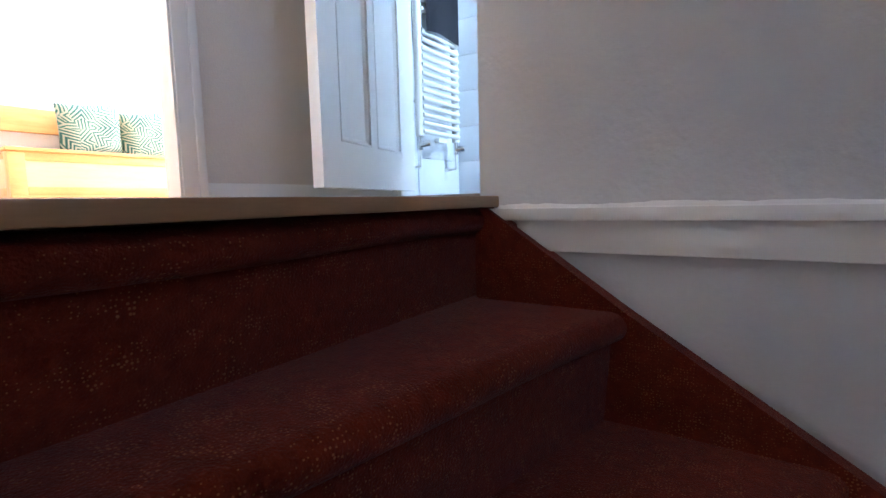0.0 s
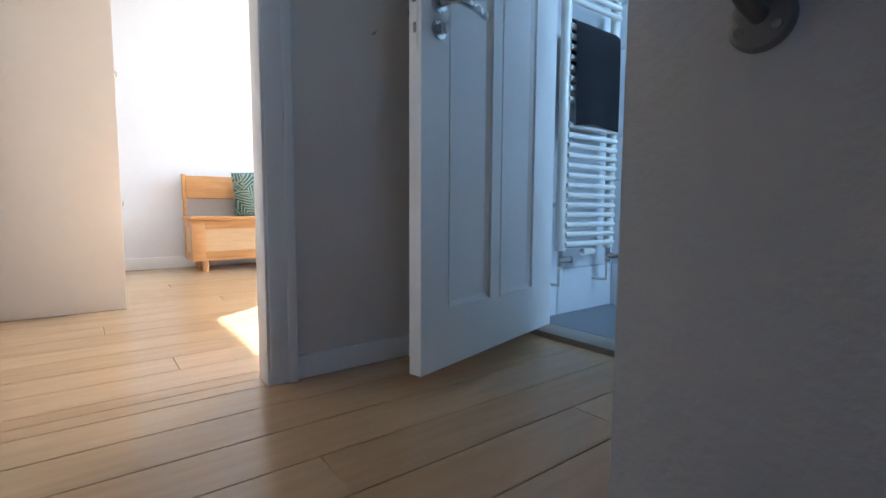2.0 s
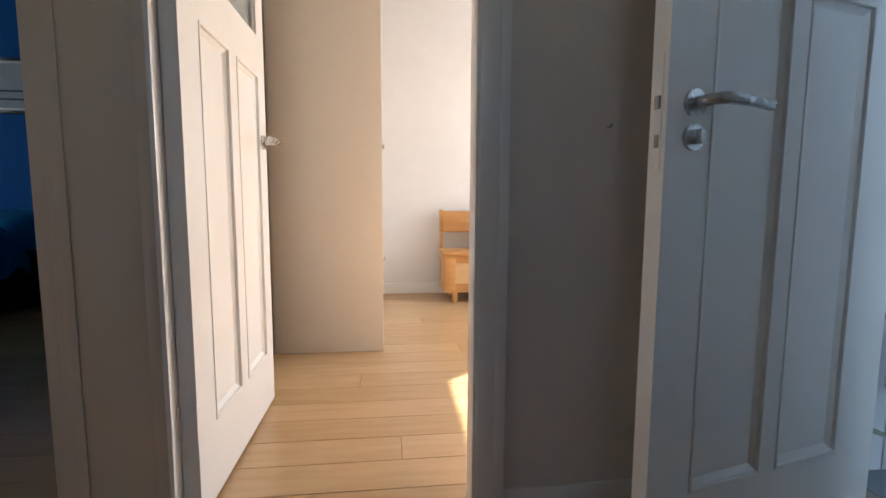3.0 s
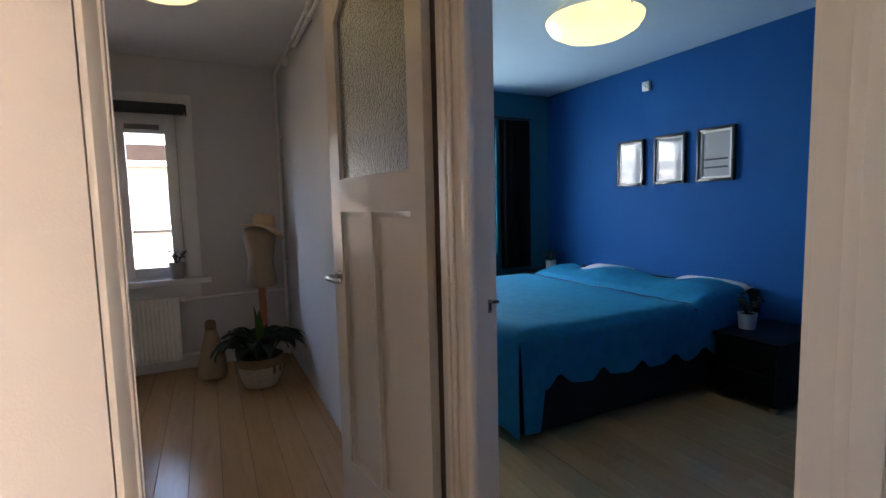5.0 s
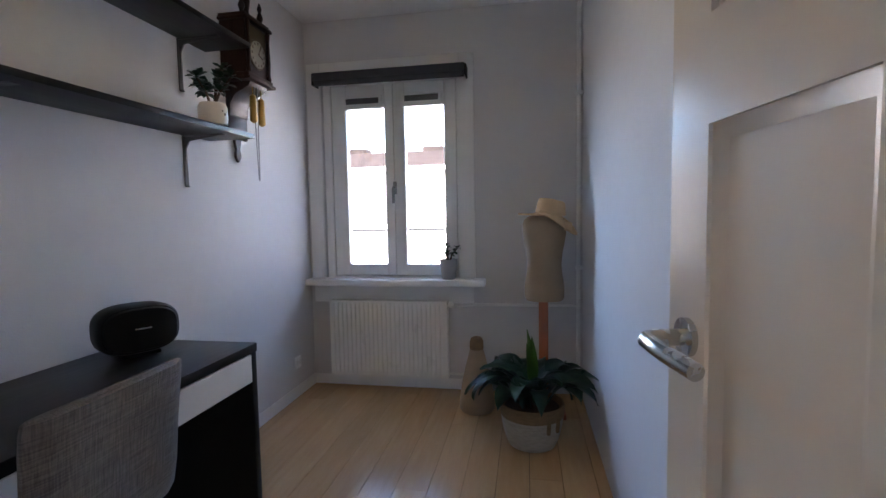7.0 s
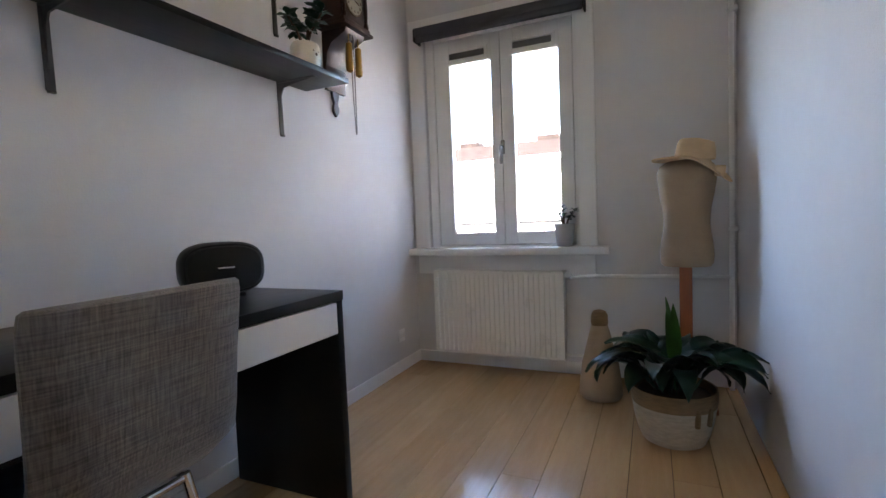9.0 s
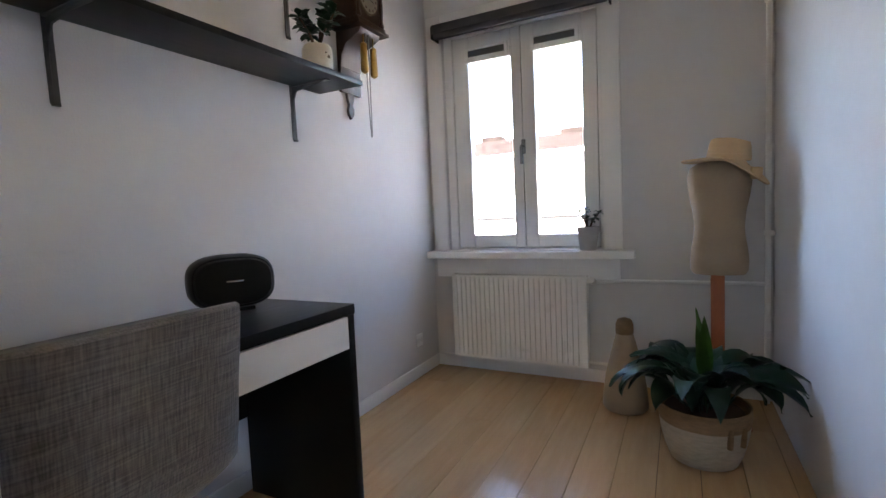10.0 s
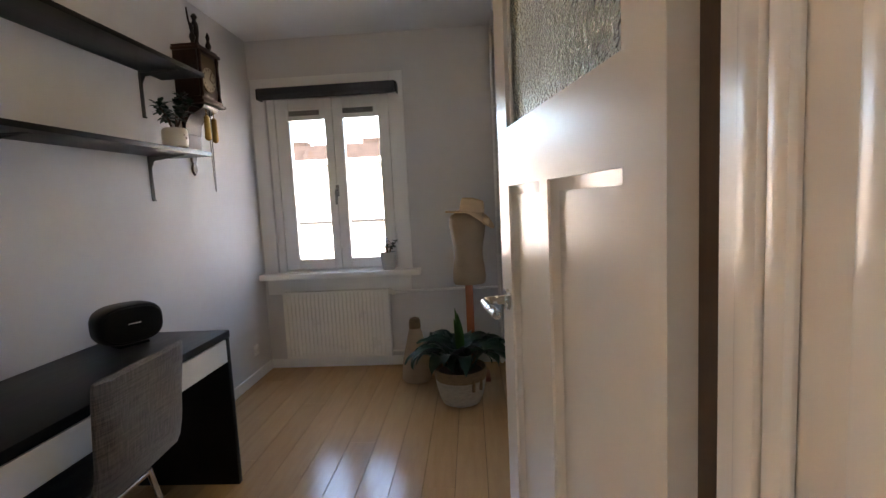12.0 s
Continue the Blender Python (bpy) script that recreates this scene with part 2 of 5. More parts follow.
def mesh_of(name, bm, material):
    bmesh.ops.recalc_face_normals(bm, faces=bm.faces)
    me = bpy.data.meshes.new(name)
    bm.to_mesh(me)
    bm.free()
    smooth_angle(me)
    me.materials.append(material)
    return me


def part(name, bm, material, parent, label=""):
    ob = new(name, mesh_of(name, bm, material))
    ob.parent = parent
    if label:
        ob["label"] = label
    return ob


def solid(name, bm, material, label="", category="", kind="", group=""):
    return tagged(new(name, mesh_of(name, bm, material)), label, category, group, kind)


def thing(name, label, category, m=None, kind="", group=""):
    ob = new(name)
    ob.empty_display_size = 0.1
    if m is not None:
        ob.matrix_world = m
    return tagged(ob, label, category, group, kind)


def wall(name, along, a0, a1, t0, t1, z0, z1, holes, material, label):
    """A wall along "x" or "y" from a0 to a1, between t0 and t1, with holes (from, to, bottom, top)."""
    bm = bmesh.new()

    def put(p, q, b, t):
        if q - p > 1e-4 and t - b > 1e-4:
            if along == "x":
                bx(bm, p, t0, b, q, t1, t)
            else:
                bx(bm, t0, p, b, t1, q, t)
    at = a0
    for p, q, b, t in sorted(holes):
        put(at, p, z0, z1)
        put(p, q, z0, b)
        put(p, q, t, z1)
        at = q
    put(at, a1, z0, z1)
    return solid(name, bm, material, label, "wall", "structure")


# ---- structure ----
H = 2.61
wall("wall_facade_office", "x", -0.25, 1.97, 0.0, 0.13, -0.05, H, [(0.12, 1.12, 0.77, 2.20)], STUDYWALL, "white painted outer wall with a window opening")
wall("wall_office_west", "y", -3.30, 0.0, -0.15, 0.0, -0.05, H, [], STUDYWALL, "white painted wallpaper wall beside the desk")
wall("wall_office_south", "x", -0.15, 1.90, -3.55, -3.30, -0.05, H, [(1.097, 1.90, -0.05, 2.32)], LANDINGWALL, "cream painted wall with the study doorway")
wall("wall_office_east", "y", -3.448, 0.0, 1.925, 1.965, -0.05, H, [], STUDYWALL, "smooth white partition wall of the study")
wall("wall_bedroom_west", "y", -3.448, 0.0, 1.965, 1.995, -0.05, H, [], TEAL, "teal painted partition wall of the bedroom")
solid("wall_corner_post", box(1.90, -3.448, -0.05, 1.925, -3.325, H), CREAM, "cream painted corner post between two doorways", "wall", "structure")
wall("wall_landing_bedroom", "y", -4.56, -3.448, 1.90, 1.995, -0.05, H, [(-4.28, -3.448, -0.05, 2.30)], WALL, "white painted wall with the bedroom doorway")
wall("wall_landing_east", "y", -6.30, -4.56, 1.84, 1.905, -0.05, H, [(-5.305, -4.56, -0.05, 2.30)], WARMWALL, "warm white painted wall with the living room doorway")
wall("wall_landing_south", "x", 0.80, 1.98, -6.40, -6.30, -0.05, H, [(1.02, 1.80, -0.05, 2.28)], WALL, "white wall with the bathroom doorway")
wall("wall_stair_south", "x", -1.30, 0.895, -5.57, -5.467, -2.7, H, [], PLASTER, "rough plastered grey-white stair wall")
wall("wall_landing_alcove", "y", -6.30, -5.57, 0.80, 0.895, -0.05, H, [], PLASTER, "rough plastered wall end beside the stairs")
wall("wall_stair_north", "x", -1.30, 0.80, -4.15, -4.05, -2.7, H, [], PLASTER, "plastered wall on the far side of the stairs")
# the hole is an added, unseen opening that lets sky light onto the landing
wall("wall_stair_west", "y", -5.57, -4.05, -1.40, -1.30, -2.7, H, [(-5.20, -4.40, 1.35, 2.20)], PLASTER, "plastered end wall of the stairwell with an added light opening")
wall("wall_landing_west", "y", -4.15, -3.55, 0.80, 0.90, -0.05, H, [], LANDINGWALL, "cream painted landing wall")
solid("wall_stair_east", box(0.94, -5.57, -2.7, 1.00, -4.15, -0.062), PLASTER, "plastered wall under the landing edge", "wall", "structure")
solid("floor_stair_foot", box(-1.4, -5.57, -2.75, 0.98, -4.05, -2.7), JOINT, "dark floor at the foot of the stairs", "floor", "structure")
# bedroom
wall("wall_bedroom_facade", "x", 1.995, 5.12, 0.0, 0.13, -0.05, H, [(2.55, 4.25, 0.80, 2.22)], TEAL, "teal painted bedroom wall with a window")
solid("wall_bedroom_east", box(5.0, -4.44, -0.05, 5.12, 0.0, H), BLUE, "deep blue painted bedroom wall", "wall", "structure")
solid("wall_bedroom_south", box(1.995, -4.44, -0.05, 5.0, -4.38, H), BLUE, "deep blue painted bedroom wall", "wall", "structure")
# living room
solid("wall_living_north", box(1.995, -4.46, -0.05, 5.12, -4.44, H), WALL, "white living room wall", "wall", "structure")
solid("wall_living_east", box(4.79, -7.72, -0.05, 4.99, -4.56, H), WALL, "bright white living room wall behind the bench", "wall", "structure")
wall("wall_living_south", "x", 1.98, 4.79, -7.72, -7.60, -0.05, H, [(3.2, 4.55, 0.35, 2.22)], WALL, "white living room wall with a large window")
solid("wall_living_west", box(1.965, -7.60, -0.05, 2.06, -6.30, H), WALL, "white living room wall", "wall", "structure")
# bathroom
solid("wall_bath_east", box(1.87, -7.05, -0.05, 1.965, -6.40, H), TILE, "white tiled bathroom wall", "wall", "structure")
solid("wall_bath_south", box(-0.3, -7.05, -0.05, 1.87, -6.95, H), TILE, "white tiled bathroom wall", "wall", "structure")
solid("wall_bath_west", box(-0.4, -7.05, -0.05, -0.3, -6.40, H), TILE, "white tiled bathroom wall", "wall", "structure")
solid("wall_bath_north", box(-0.3, -6.40, -0.05, 0.80, -6.30, H), TILE, "white tiled bathroom wall", "wall", "structure")
# ceilings
for nm, b in (("office", (-0.25, -3.55, 1.965, 0.28)), ("bedroom", (1.965, -4.44, 5.12, 0.28)), ("landing", (-1.40, -6.40, 1.98, -3.55)), ("living", (1.98, -7.72, 4.99, -4.44)), ("bathroom", (-0.4, -7.05, 1.98, -6.40))):
    solid("ceiling_" + nm, box(b[0], b[1], H + 0.002, b[2], b[3], H + 0.12), PALEBLUE if nm == "bedroom" else CEIL, ("pale blue" if nm == "bedroom" else "white") + " painted ceiling of the " + nm, "ceiling", "structure")

# ---- stairs ----
stairs = thing("staircase", "winding staircase covered in worn red-brown carpet", "stairs", kind="structure")
NOSE = [((0.86, -5.46), (0.86, -4.15)), ((0.562, -5.46), (0.855, -4.15)), ((0.235, -5.46), (0.84, -4.15)),
        ((-0.12, -5.46), (0.80, -4.15)), ((-0.55, -5.46), (0.66, -4.15)), ((-1.30, -5.20), (0.52, -4.15)),
        ((-1.30, -4.80), (0.40, -4.15)), ((-1.30, -4.45), (0.30, -4.15))]
ZT = [0.0, -0.222, -0.432, -0.643, -0.853, -1.063, -1.273, -1.483]


def step(a0, a1, b0, b1, z, riser):
    """One carpeted tread between its own nosing (a) and the next one up (b), with its riser and a rolled nose."""
    bm = bmesh.new()
    a0, a1, b0, b1 = Vector((*a0, 0)), Vector((*a1, 0)), Vector((*b0, 0)), Vector((*b1, 0))
    out = ((a0 - b0) + (a1 - b1)).normalized()
    n = 14
    cols = []
    for k in range(n + 1):
        f = k / n
        a, b = a0.lerp(a1, f), b0.lerp(b1, f)
        sag = 0.004 * math.sin(f * 9.0)
        pts = [b - out * 0.07 + Vector((0, 0, z))]
        for q in range(8):
            ang = radians(90 - 180 * q / 7)
            pts.append(a - out * (0.028 - 0.028 * math.cos(ang)) + Vector((0, 0, z - 0.028 + 0.028 * math.sin(ang) + sag)))
        pts += [a - out * 0.04 + Vector((0, 0, z - riser)), b - out * 0.07 + Vector((0, 0, z - riser))]
        cols.append([bm.verts.new(p) for p in pts])
    for c, d in zip(cols, cols[1:]):
        for i in range(11):
            bm.faces.new((c[i], c[(i + 1) % 11], d[(i + 1) % 11], d[i]))
    bm.faces.new(cols[0])
    bm.faces.new(cols[-1][::-1])
    return bm


for i in range(1, len(NOSE)):
    (a0, a1), (b0, b1) = NOSE[i], NOSE[i - 1]
    bb0 = b0
    if i == 5:
        bb0 = (-0.55, -5.46)
    part("tread", step(a0, a1, bb0, b1, ZT[i], 0.21), CARPET, stairs)
part("riser", step((0.862, -5.46), (0.862, -4.15), (0.90, -5.46), (0.90, -4.15), -0.026, 0.20), CARPET, stairs)
sbm = bmesh.new()
SP = [(0.89, -0.012), (0.853, -0.030), (0.58, -0.216), (0.205, -0.455), (-0.25, -0.756), (-1.28, -1.42)]
for y in (-5.467, -5.425):
    up = [sbm.verts.new((x, y, z)) for x, z in SP]
    dn = [sbm.verts.new((x, y, z - 0.42)) for x, z in SP[::-1]]
    sbm.faces.new(up + dn)
sbm.verts.ensure_lookup_table()
k = len(SP) * 2
for i in range(k):
    sbm.faces.new((sbm.verts[i], sbm.verts[(i + 1) % k], sbm.verts[k + (i + 1) % k], sbm.verts[k + i]))
bmesh.ops.bevel(sbm, geom=[e for e in sbm.edges if abs(e.verts[0].co.y - e.verts[1].co.y) < 1e-4 and e.verts[0].co.y > -5.43], offset=0.01, segments=3, affect="EDGES")
part("string", sbm, CARPET, stairs, "carpet-covered stair string")
nos = bmesh.new()
bx(nos, 0.845, -5.462, -0.025, 0.905, -4.15, -0.001, 0.0025)
solid("landing_nosing", nos, NOSING, "oak nosing strip along the landing edge", "trim", "structure")
skb = bmesh.new()
bx(skb, -1.3, -5.467, -0.053, 0.86, -5.437, -0.028, 0.002)
bx(skb, -1.3, -5.467, -0.116, 0.80, -5.452, -0.0535, 0.002)
solid("stair_skirting", skb, TRIM, "white painted ledge board along the stair wall", "trim", "structure")
ckb = bmesh.new()
prv = None
for k in range(181):
    x0 = -1.29 + 2.14 * k / 180
    hgt = 0.009 + 0.006 * noise.noise(Vector((x0 * 7, 0, 0))) + 0.003 * noise.noise(Vector((x0 * 40, 0, 0)))
    out = 0.004 + 0.003 * noise.noise(Vector((x0 * 19, 3, 0)))
    cur = [ckb.verts.new((x0, y, z)) for y, z in ((-5.4675, -0.029), (-5.4675 + out + 0.004, -0.029), (-5.4675 + out, -0.029 + hgt * 0.55), (-5.4675, -0.029 + hgt))]
    if prv:
        for i in range(4):
            ckb.faces.new((prv[i], prv[(i + 1) % 4], cur[(i + 1) % 4], cur[i]))
    prv = cur
solid("caulk_bead", ckb, TRIM, "cracked white caulk along the stair ledge", "trim", "structure")
rail = thing("handrail", "dark brown wooden handrail on round steel wall brackets", "handrail")
rb = bmesh.new()
RAIL_PTS = [(0.864, -5.395, 0.772), (0.852, -5.395, 0.769), (0.70, -5.395, 0.722), (0.45, -5.395, 0.615), (-0.2, -5.395, 0.185), (-1.2, -5.395, -0.485)]
tube(rb, RAIL_PTS, [0.015, 0.022, 0.022, 0.022, 0.022, 0.022], 16)
part("rail", rb, RAILWOOD, rail)
for x, z in ((0.745, 0.677), (-0.75, -0.275)):
    b = bmesh.new()
    tube(b, [(x, -5.467, z), (x, -5.463, z), (x, -5.457, z), (x, -5.455, z)], [0.031, 0.031, 0.028, 0.022], 28)
    br = part("bracket", b, GREYMETAL, rail, "round steel wall bracket")
    b = bmesh.new()
    tube(b, [(x, -5.457, z + 0.004), (x, -5.425, z + 0.008), (x, -5.402, z + 0.016), (x, -5.396, z + 0.026), (x, -5.395, z + 0.037)], [0.010, 0.009, 0.008, 0.008, 0.009], 14)
    part("arm", b, GREYMETAL, br)
    b = bmesh.new()
    bx(b, -0.032, -0.011, -0.003, 0.032, 0.011, 0.003, 0.002)
    bmesh.ops.transform(b, matrix=pose(x, -5.395, z + 0.0385, 0, -17, 0), verts=b.verts)
    part("saddle", b, GREYMETAL, br)
    for dx, dz in ((0.017, -0.010), (-0.017, -0.010), (0, 0.020)):
        part("screw", tube(bmesh.new(), [(x + dx, -5.457, z + dz), (x + dx, -5.4535, z + dz)], 0.0045, 10), STEEL, br)

# ---- doors ----


def lever(parent, x, z, y, s, back):
    """A steel lever on a round rosette; s is the side it stands out to, back the way the lever points along the leaf."""
    b = bmesh.new()
    tube(b, [(x, y, z), (x, y + s * 0.008, z)], 0.026, 24)
    h = part("door_handle", b, STEEL, parent, "brushed steel lever handle")
    b = bmesh.new()
    tube(b, [(x, y + s * 0.006, z), (x, y + s * 0.045, z), (x + back * 0.004, y + s * 0.056, z), (x + back * 0.014, y + s * 0.062, z), (x + back * 0.07, y + s * 0.064, z - 0.001), (x + back * 0.132, y + s * 0.058, z - 0.004)], [0.0115, 0.011, 0.011, 0.011, 0.0108, 0.0105], 16)
    part("lever", b, STEEL, h)
    return h


def bevel_ring(bm, x0, x1, z0, z1, ya, yb, w):
    """A sloped bead round a recessed panel, from the frame's face at ya down to the panel at yb."""
    out = [(x0, z0), (x1, z0), (x1, z1), (x0, z1)]
    inn = [(x0 + w, z0 + w), (x1 - w, z0 + w), (x1 - w, z1 - w), (x0 + w, z1 - w)]
    fa = [bm.verts.new((x, ya, z)) for x, z in out]
    fb = [bm.verts.new((x, yb, z)) for x, z in inn]
    bk = [bm.verts.new((x, yb, z)) for x, z in out]
    for i in range(4):
        k = (i + 1) % 4
        bm.faces.new((fa[i], fa[k], fb[k], fb[i]))
        bm.faces.new((fb[i], fb[k], bk[k], bk[i]))
        bm.faces.new((bk[i], bk[k], fa[k], fa[i]))
    return bm


def leaf(name, label, m, w, h, side, paint, glazed, hz, cols, bottom=0.22, mid=1.315, glass_z=1.447, thumb=False, bead=True):
    """A panelled door leaf from its hinge along +x, face at y=0, body to y=-0.04*side; cols are the two panels' edges."""
    d = thing(name, label, "door", m, "structure")
    y0, y1 = sorted((0.0, -0.04 * side))
    xa, xb, xc, xd = cols
    b = bmesh.new()
    for q in ((0, 0, xa, h), (xd, 0, w, h), (xa, 0, xd, bottom), (xb, bottom, xc, mid), (xa, mid, xd, glass_z), (xa, h - 0.12, xd, h)):
        bx(b, q[0], y0, q[1], q[2], y1, q[3])
    bmesh.ops.remove_doubles(b, verts=b.verts[:], dist=0.0002)
    part("leaf_frame", b, paint, d)
    fields = [(xa, xb, bottom, mid), (xc, xd, bottom, mid)]
    if not glazed:
        fields.append((xa, xd, glass_z, h - 0.12))
    for x0, x1, lo_z, hi_z in fields:
        b = bmesh.new()
        bx(b, x0 - 0.004, y0 + 0.0145, lo_z - 0.004, x1 + 0.004, y1 - 0.0145, hi_z + 0.004)
        p = part("panel", b, paint, d)
        b = bmesh.new()
        for f, g in ((y1, -1), (y0, 1)):
            if not bead:
                bevel_ring(b, x0, x1, lo_z, hi_z, f + g * 0.0055, f + g * 0.0142, 0.020)
                continue
            a, c = sorted((f - g * 0.003, f + g * 0.0142))
            for q in ((x0, lo_z, x0 + 0.008, hi_z), (x1 - 0.008, lo_z, x1, hi_z), (x0 + 0.008, lo_z, x1 - 0.008, lo_z + 0.008), (x0 + 0.008, hi_z - 0.008, x1 - 0.008, hi_z)):
                bx(b, q[0], a, q[1], q[2], c, q[3], 0.002)
            bevel_ring(b, x0 + 0.008, x1 - 0.008, lo_z + 0.008, hi_z - 0.008, f + g * 0.006, f + g * 0.0142, 0.014)
        part("moulding", b, paint, p)
    if glazed:
        top = h - 0.12
        b = bmesh.new()
        c = 0.09
        for yy in (y0 + 0.017, y1 - 0.017):
            b.faces.new([b.verts.new(q) for q in ((xa, yy, glass_z), (xd, yy, glass_z), (xd, yy, top - c), (xd - c, yy, top), (xa + c, yy, top), (xa, yy, top - c))])
        b.verts.ensure_lookup_table()
        for i in range(6):
            b.faces.new((b.verts[i], b.verts[(i + 1) % 6], b.verts[6 + (i + 1) % 6], b.verts[6 + i]))
        g = part("glass_pane", b, FROST, d, "rippled obscure glass pane")
        g.visible_shadow = False
        b = bmesh.new()
        for sx in (1, -1):
            e = xa if sx > 0 else xd
            vs = [(e, 0, top - c), (e, 0, top), (e + sx * c, 0, top)]
            lo = [b.verts.new((x, y0 + 0.001, z)) for x, _, z in vs]
            hi = [b.verts.new((x, y1 - 0.001, z)) for x, _, z in vs]
            b.faces.new(lo)
            b.faces.new(hi[::-1])
            for i in range(3):
                b.faces.new((lo[i], lo[(i + 1) % 3], hi[(i + 1) % 3], hi[i]))
        part("corner_block", b, paint, d)
        b = bmesh.new()
        for f, g2 in ((y1, -1), (y0, 1)):
            a, c2 = sorted((f + g2 * 0.009, f + g2 * 0.016))
            bx(b, xa, a, glass_z, xa + 0.006, c2, top - c, 0.001)
            bx(b, xd - 0.006, a, glass_z, xd, c2, top - c, 0.001)
            bx(b, xa + 0.006, a, glass_z, xd - 0.006, c2, glass_z + 0.006, 0.001)
        part("glazing_bead", b, paint, d)
    hx = w - (0.066 if thumb else 0.055)
    lever(d, hx, hz, y1, 1, -1)
    lever(d, hx, hz, y0, -1, -1)
    b = bmesh.new()
    bx(b, w - 0.001, (y0 + y1) / 2 - 0.009, hz - 0.13, w + 0.0015, (y0 + y1) / 2 + 0.009, hz + 0.09)
    part("lock_plate", b, TRIM, d)
    b = bmesh.new()
    bx(b, w + 0.001, (y0 + y1) / 2 - 0.006, hz - 0.012, w + 0.006, (y0 + y1) / 2 + 0.006, hz + 0.012, 0.001)
    bx(b, w + 0.001, (y0 + y1) / 2 - 0.005, hz - 0.085, w + 0.003, (y0 + y1) / 2 + 0.005, hz - 0.06, 0.001)
    part("latch", b, GREYMETAL, d, "dark steel latch")
    if thumb:
        b = bmesh.new()
        for yy, s in ((y1, 1), (y0, -1)):
            tube(b, [(hx, yy, hz - 0.064), (hx, yy + s * 0.008, hz - 0.064)], 0.025, 24)
            bx(b, hx - 0.007, min(yy, yy + s * 0.028), hz - 0.078, hx + 0.007, max(yy, yy + s * 0.028), hz - 0.050, 0.003)
        part("thumb_turn", b, STEEL, d, "steel thumb-turn lock")
    for z in (0.26, h - 0.25):
        b = bmesh.new()
        tube(b, [(-0.006, y0 - 0.004 if side > 0 else y1 + 0.004, z - 0.045), (-0.006, y0 - 0.004 if side > 0 else y1 + 0.004, z + 0.045)], 0.007, 10)
        bx(b, -0.0015, y0, z - 0.045, 0.0, y1, z + 0.045)
        part("hinge", b, TRIM, d)
    return d


leaf("door_1", "open cream panelled study door with rippled glass and steel lever", pose(1.8852, -3.234, 0.012, 0, 0, 99.2), 0.735, 2.29, 1, CREAM, True, 1.04, (0.090, 0.363, 0.407, 0.640), bead=False)
leaf("door_2", "open white panelled living room door with glass top", pose(1.868, -4.614, 0.012, 0, 0, -0.3), 0.757, 2.27, -1, TRIM, True, 1.02, (0.122, 0.352, 0.420, 0.664), 0.208, 1.254, 1.395)
leaf("door_3", "half-open white panelled bathroom door with steel lever", pose(1.7215, -6.3275, 0.045, 0, 0, 104.0), 0.75, 2.20, 1, TRIM, False, 0.962, (0.150, 0.370, 0.418, 0.636), 0.158, 1.217, 1.36, True)


def casing_y(name, x, s, y0, y1, h, wd, th, depth, paint, label, sides=(1, 1), stop=None):
    """Lining and front architrave of a doorway in a wall along y; x is the wall's face, s the side it faces."""
    d = thing(name, label, "door frame", kind="structure")
    xs = sorted((x + s * th, x - s * depth))
    for k, y, g in ((0, y0, 1), (1, y1, -1)):
        b = bmesh.new()
        lo, hi = sorted((y, y + g * 0.012))
        bx(b, xs[0] + 0.004, lo, 0, xs[1], hi, h, 0.002)
        if stop:
            lo, hi = sorted((y + g * 0.012, y + g * 0.026))
            bx(b, min(stop), lo, 0, max(stop), hi, h - 0.012, 0.002)
        part("jamb", b, paint, d)
        if sides[k]:
            b = bmesh.new()
            lo, hi = sorted((y + g * 0.004, y - g * wd))
            a, c = sorted((x, x + s * th))
            bx(b, a, lo, 0, c, hi, h + wd, 0.004)
            lo, hi = sorted((y - g * wd * 0.62, y - g * wd))
            a, c = sorted((x + s * th, x + s * (th + 0.007)))
            bx(b, a, lo, 0, c, hi, h + wd, 0.003)
            part("architrave", b, paint, d)
    b = bmesh.new()
    bx(b, xs[0], y0, h - 0.012, xs[1], y1, h)
    a, c = sorted((x, x + s * th))
    bx(b, a, y0, h, c, y1, h + wd, 0.003)
    part("head", b, paint, d)
    return d


casing_y("door_frame_living", 1.84, -1, -5.305, -4.56, 2.30, 0.07, 0.018, 0.065, TRIM, "white painted living room door frame", (1, 0), None)
bedfr = casing_y("door_frame_bedroom", 1.90, -1, -4.28, -3.448, 2.30, 0.045, 0.012, 0.095, CREAM, "cream painted bedroom door frame with strike plate", (1, 0), None)
b = bmesh.new()
bx(b, 1.966, -3.4625, 1.04, 1.977, -3.4595, 1.078, 0.001)
part("strike_plate", b, GREYMETAL, bedfr, "dark steel strike plate")
b = bmesh.new()
bx(b, 1.968, -3.4645, 1.047, 1.975, -3.462, 1.07)
bx(b, 1.979, -3.466, 1.066, 1.999, -3.462, 1.074)
part("strike_tongue", b, JOINT, bedfr)
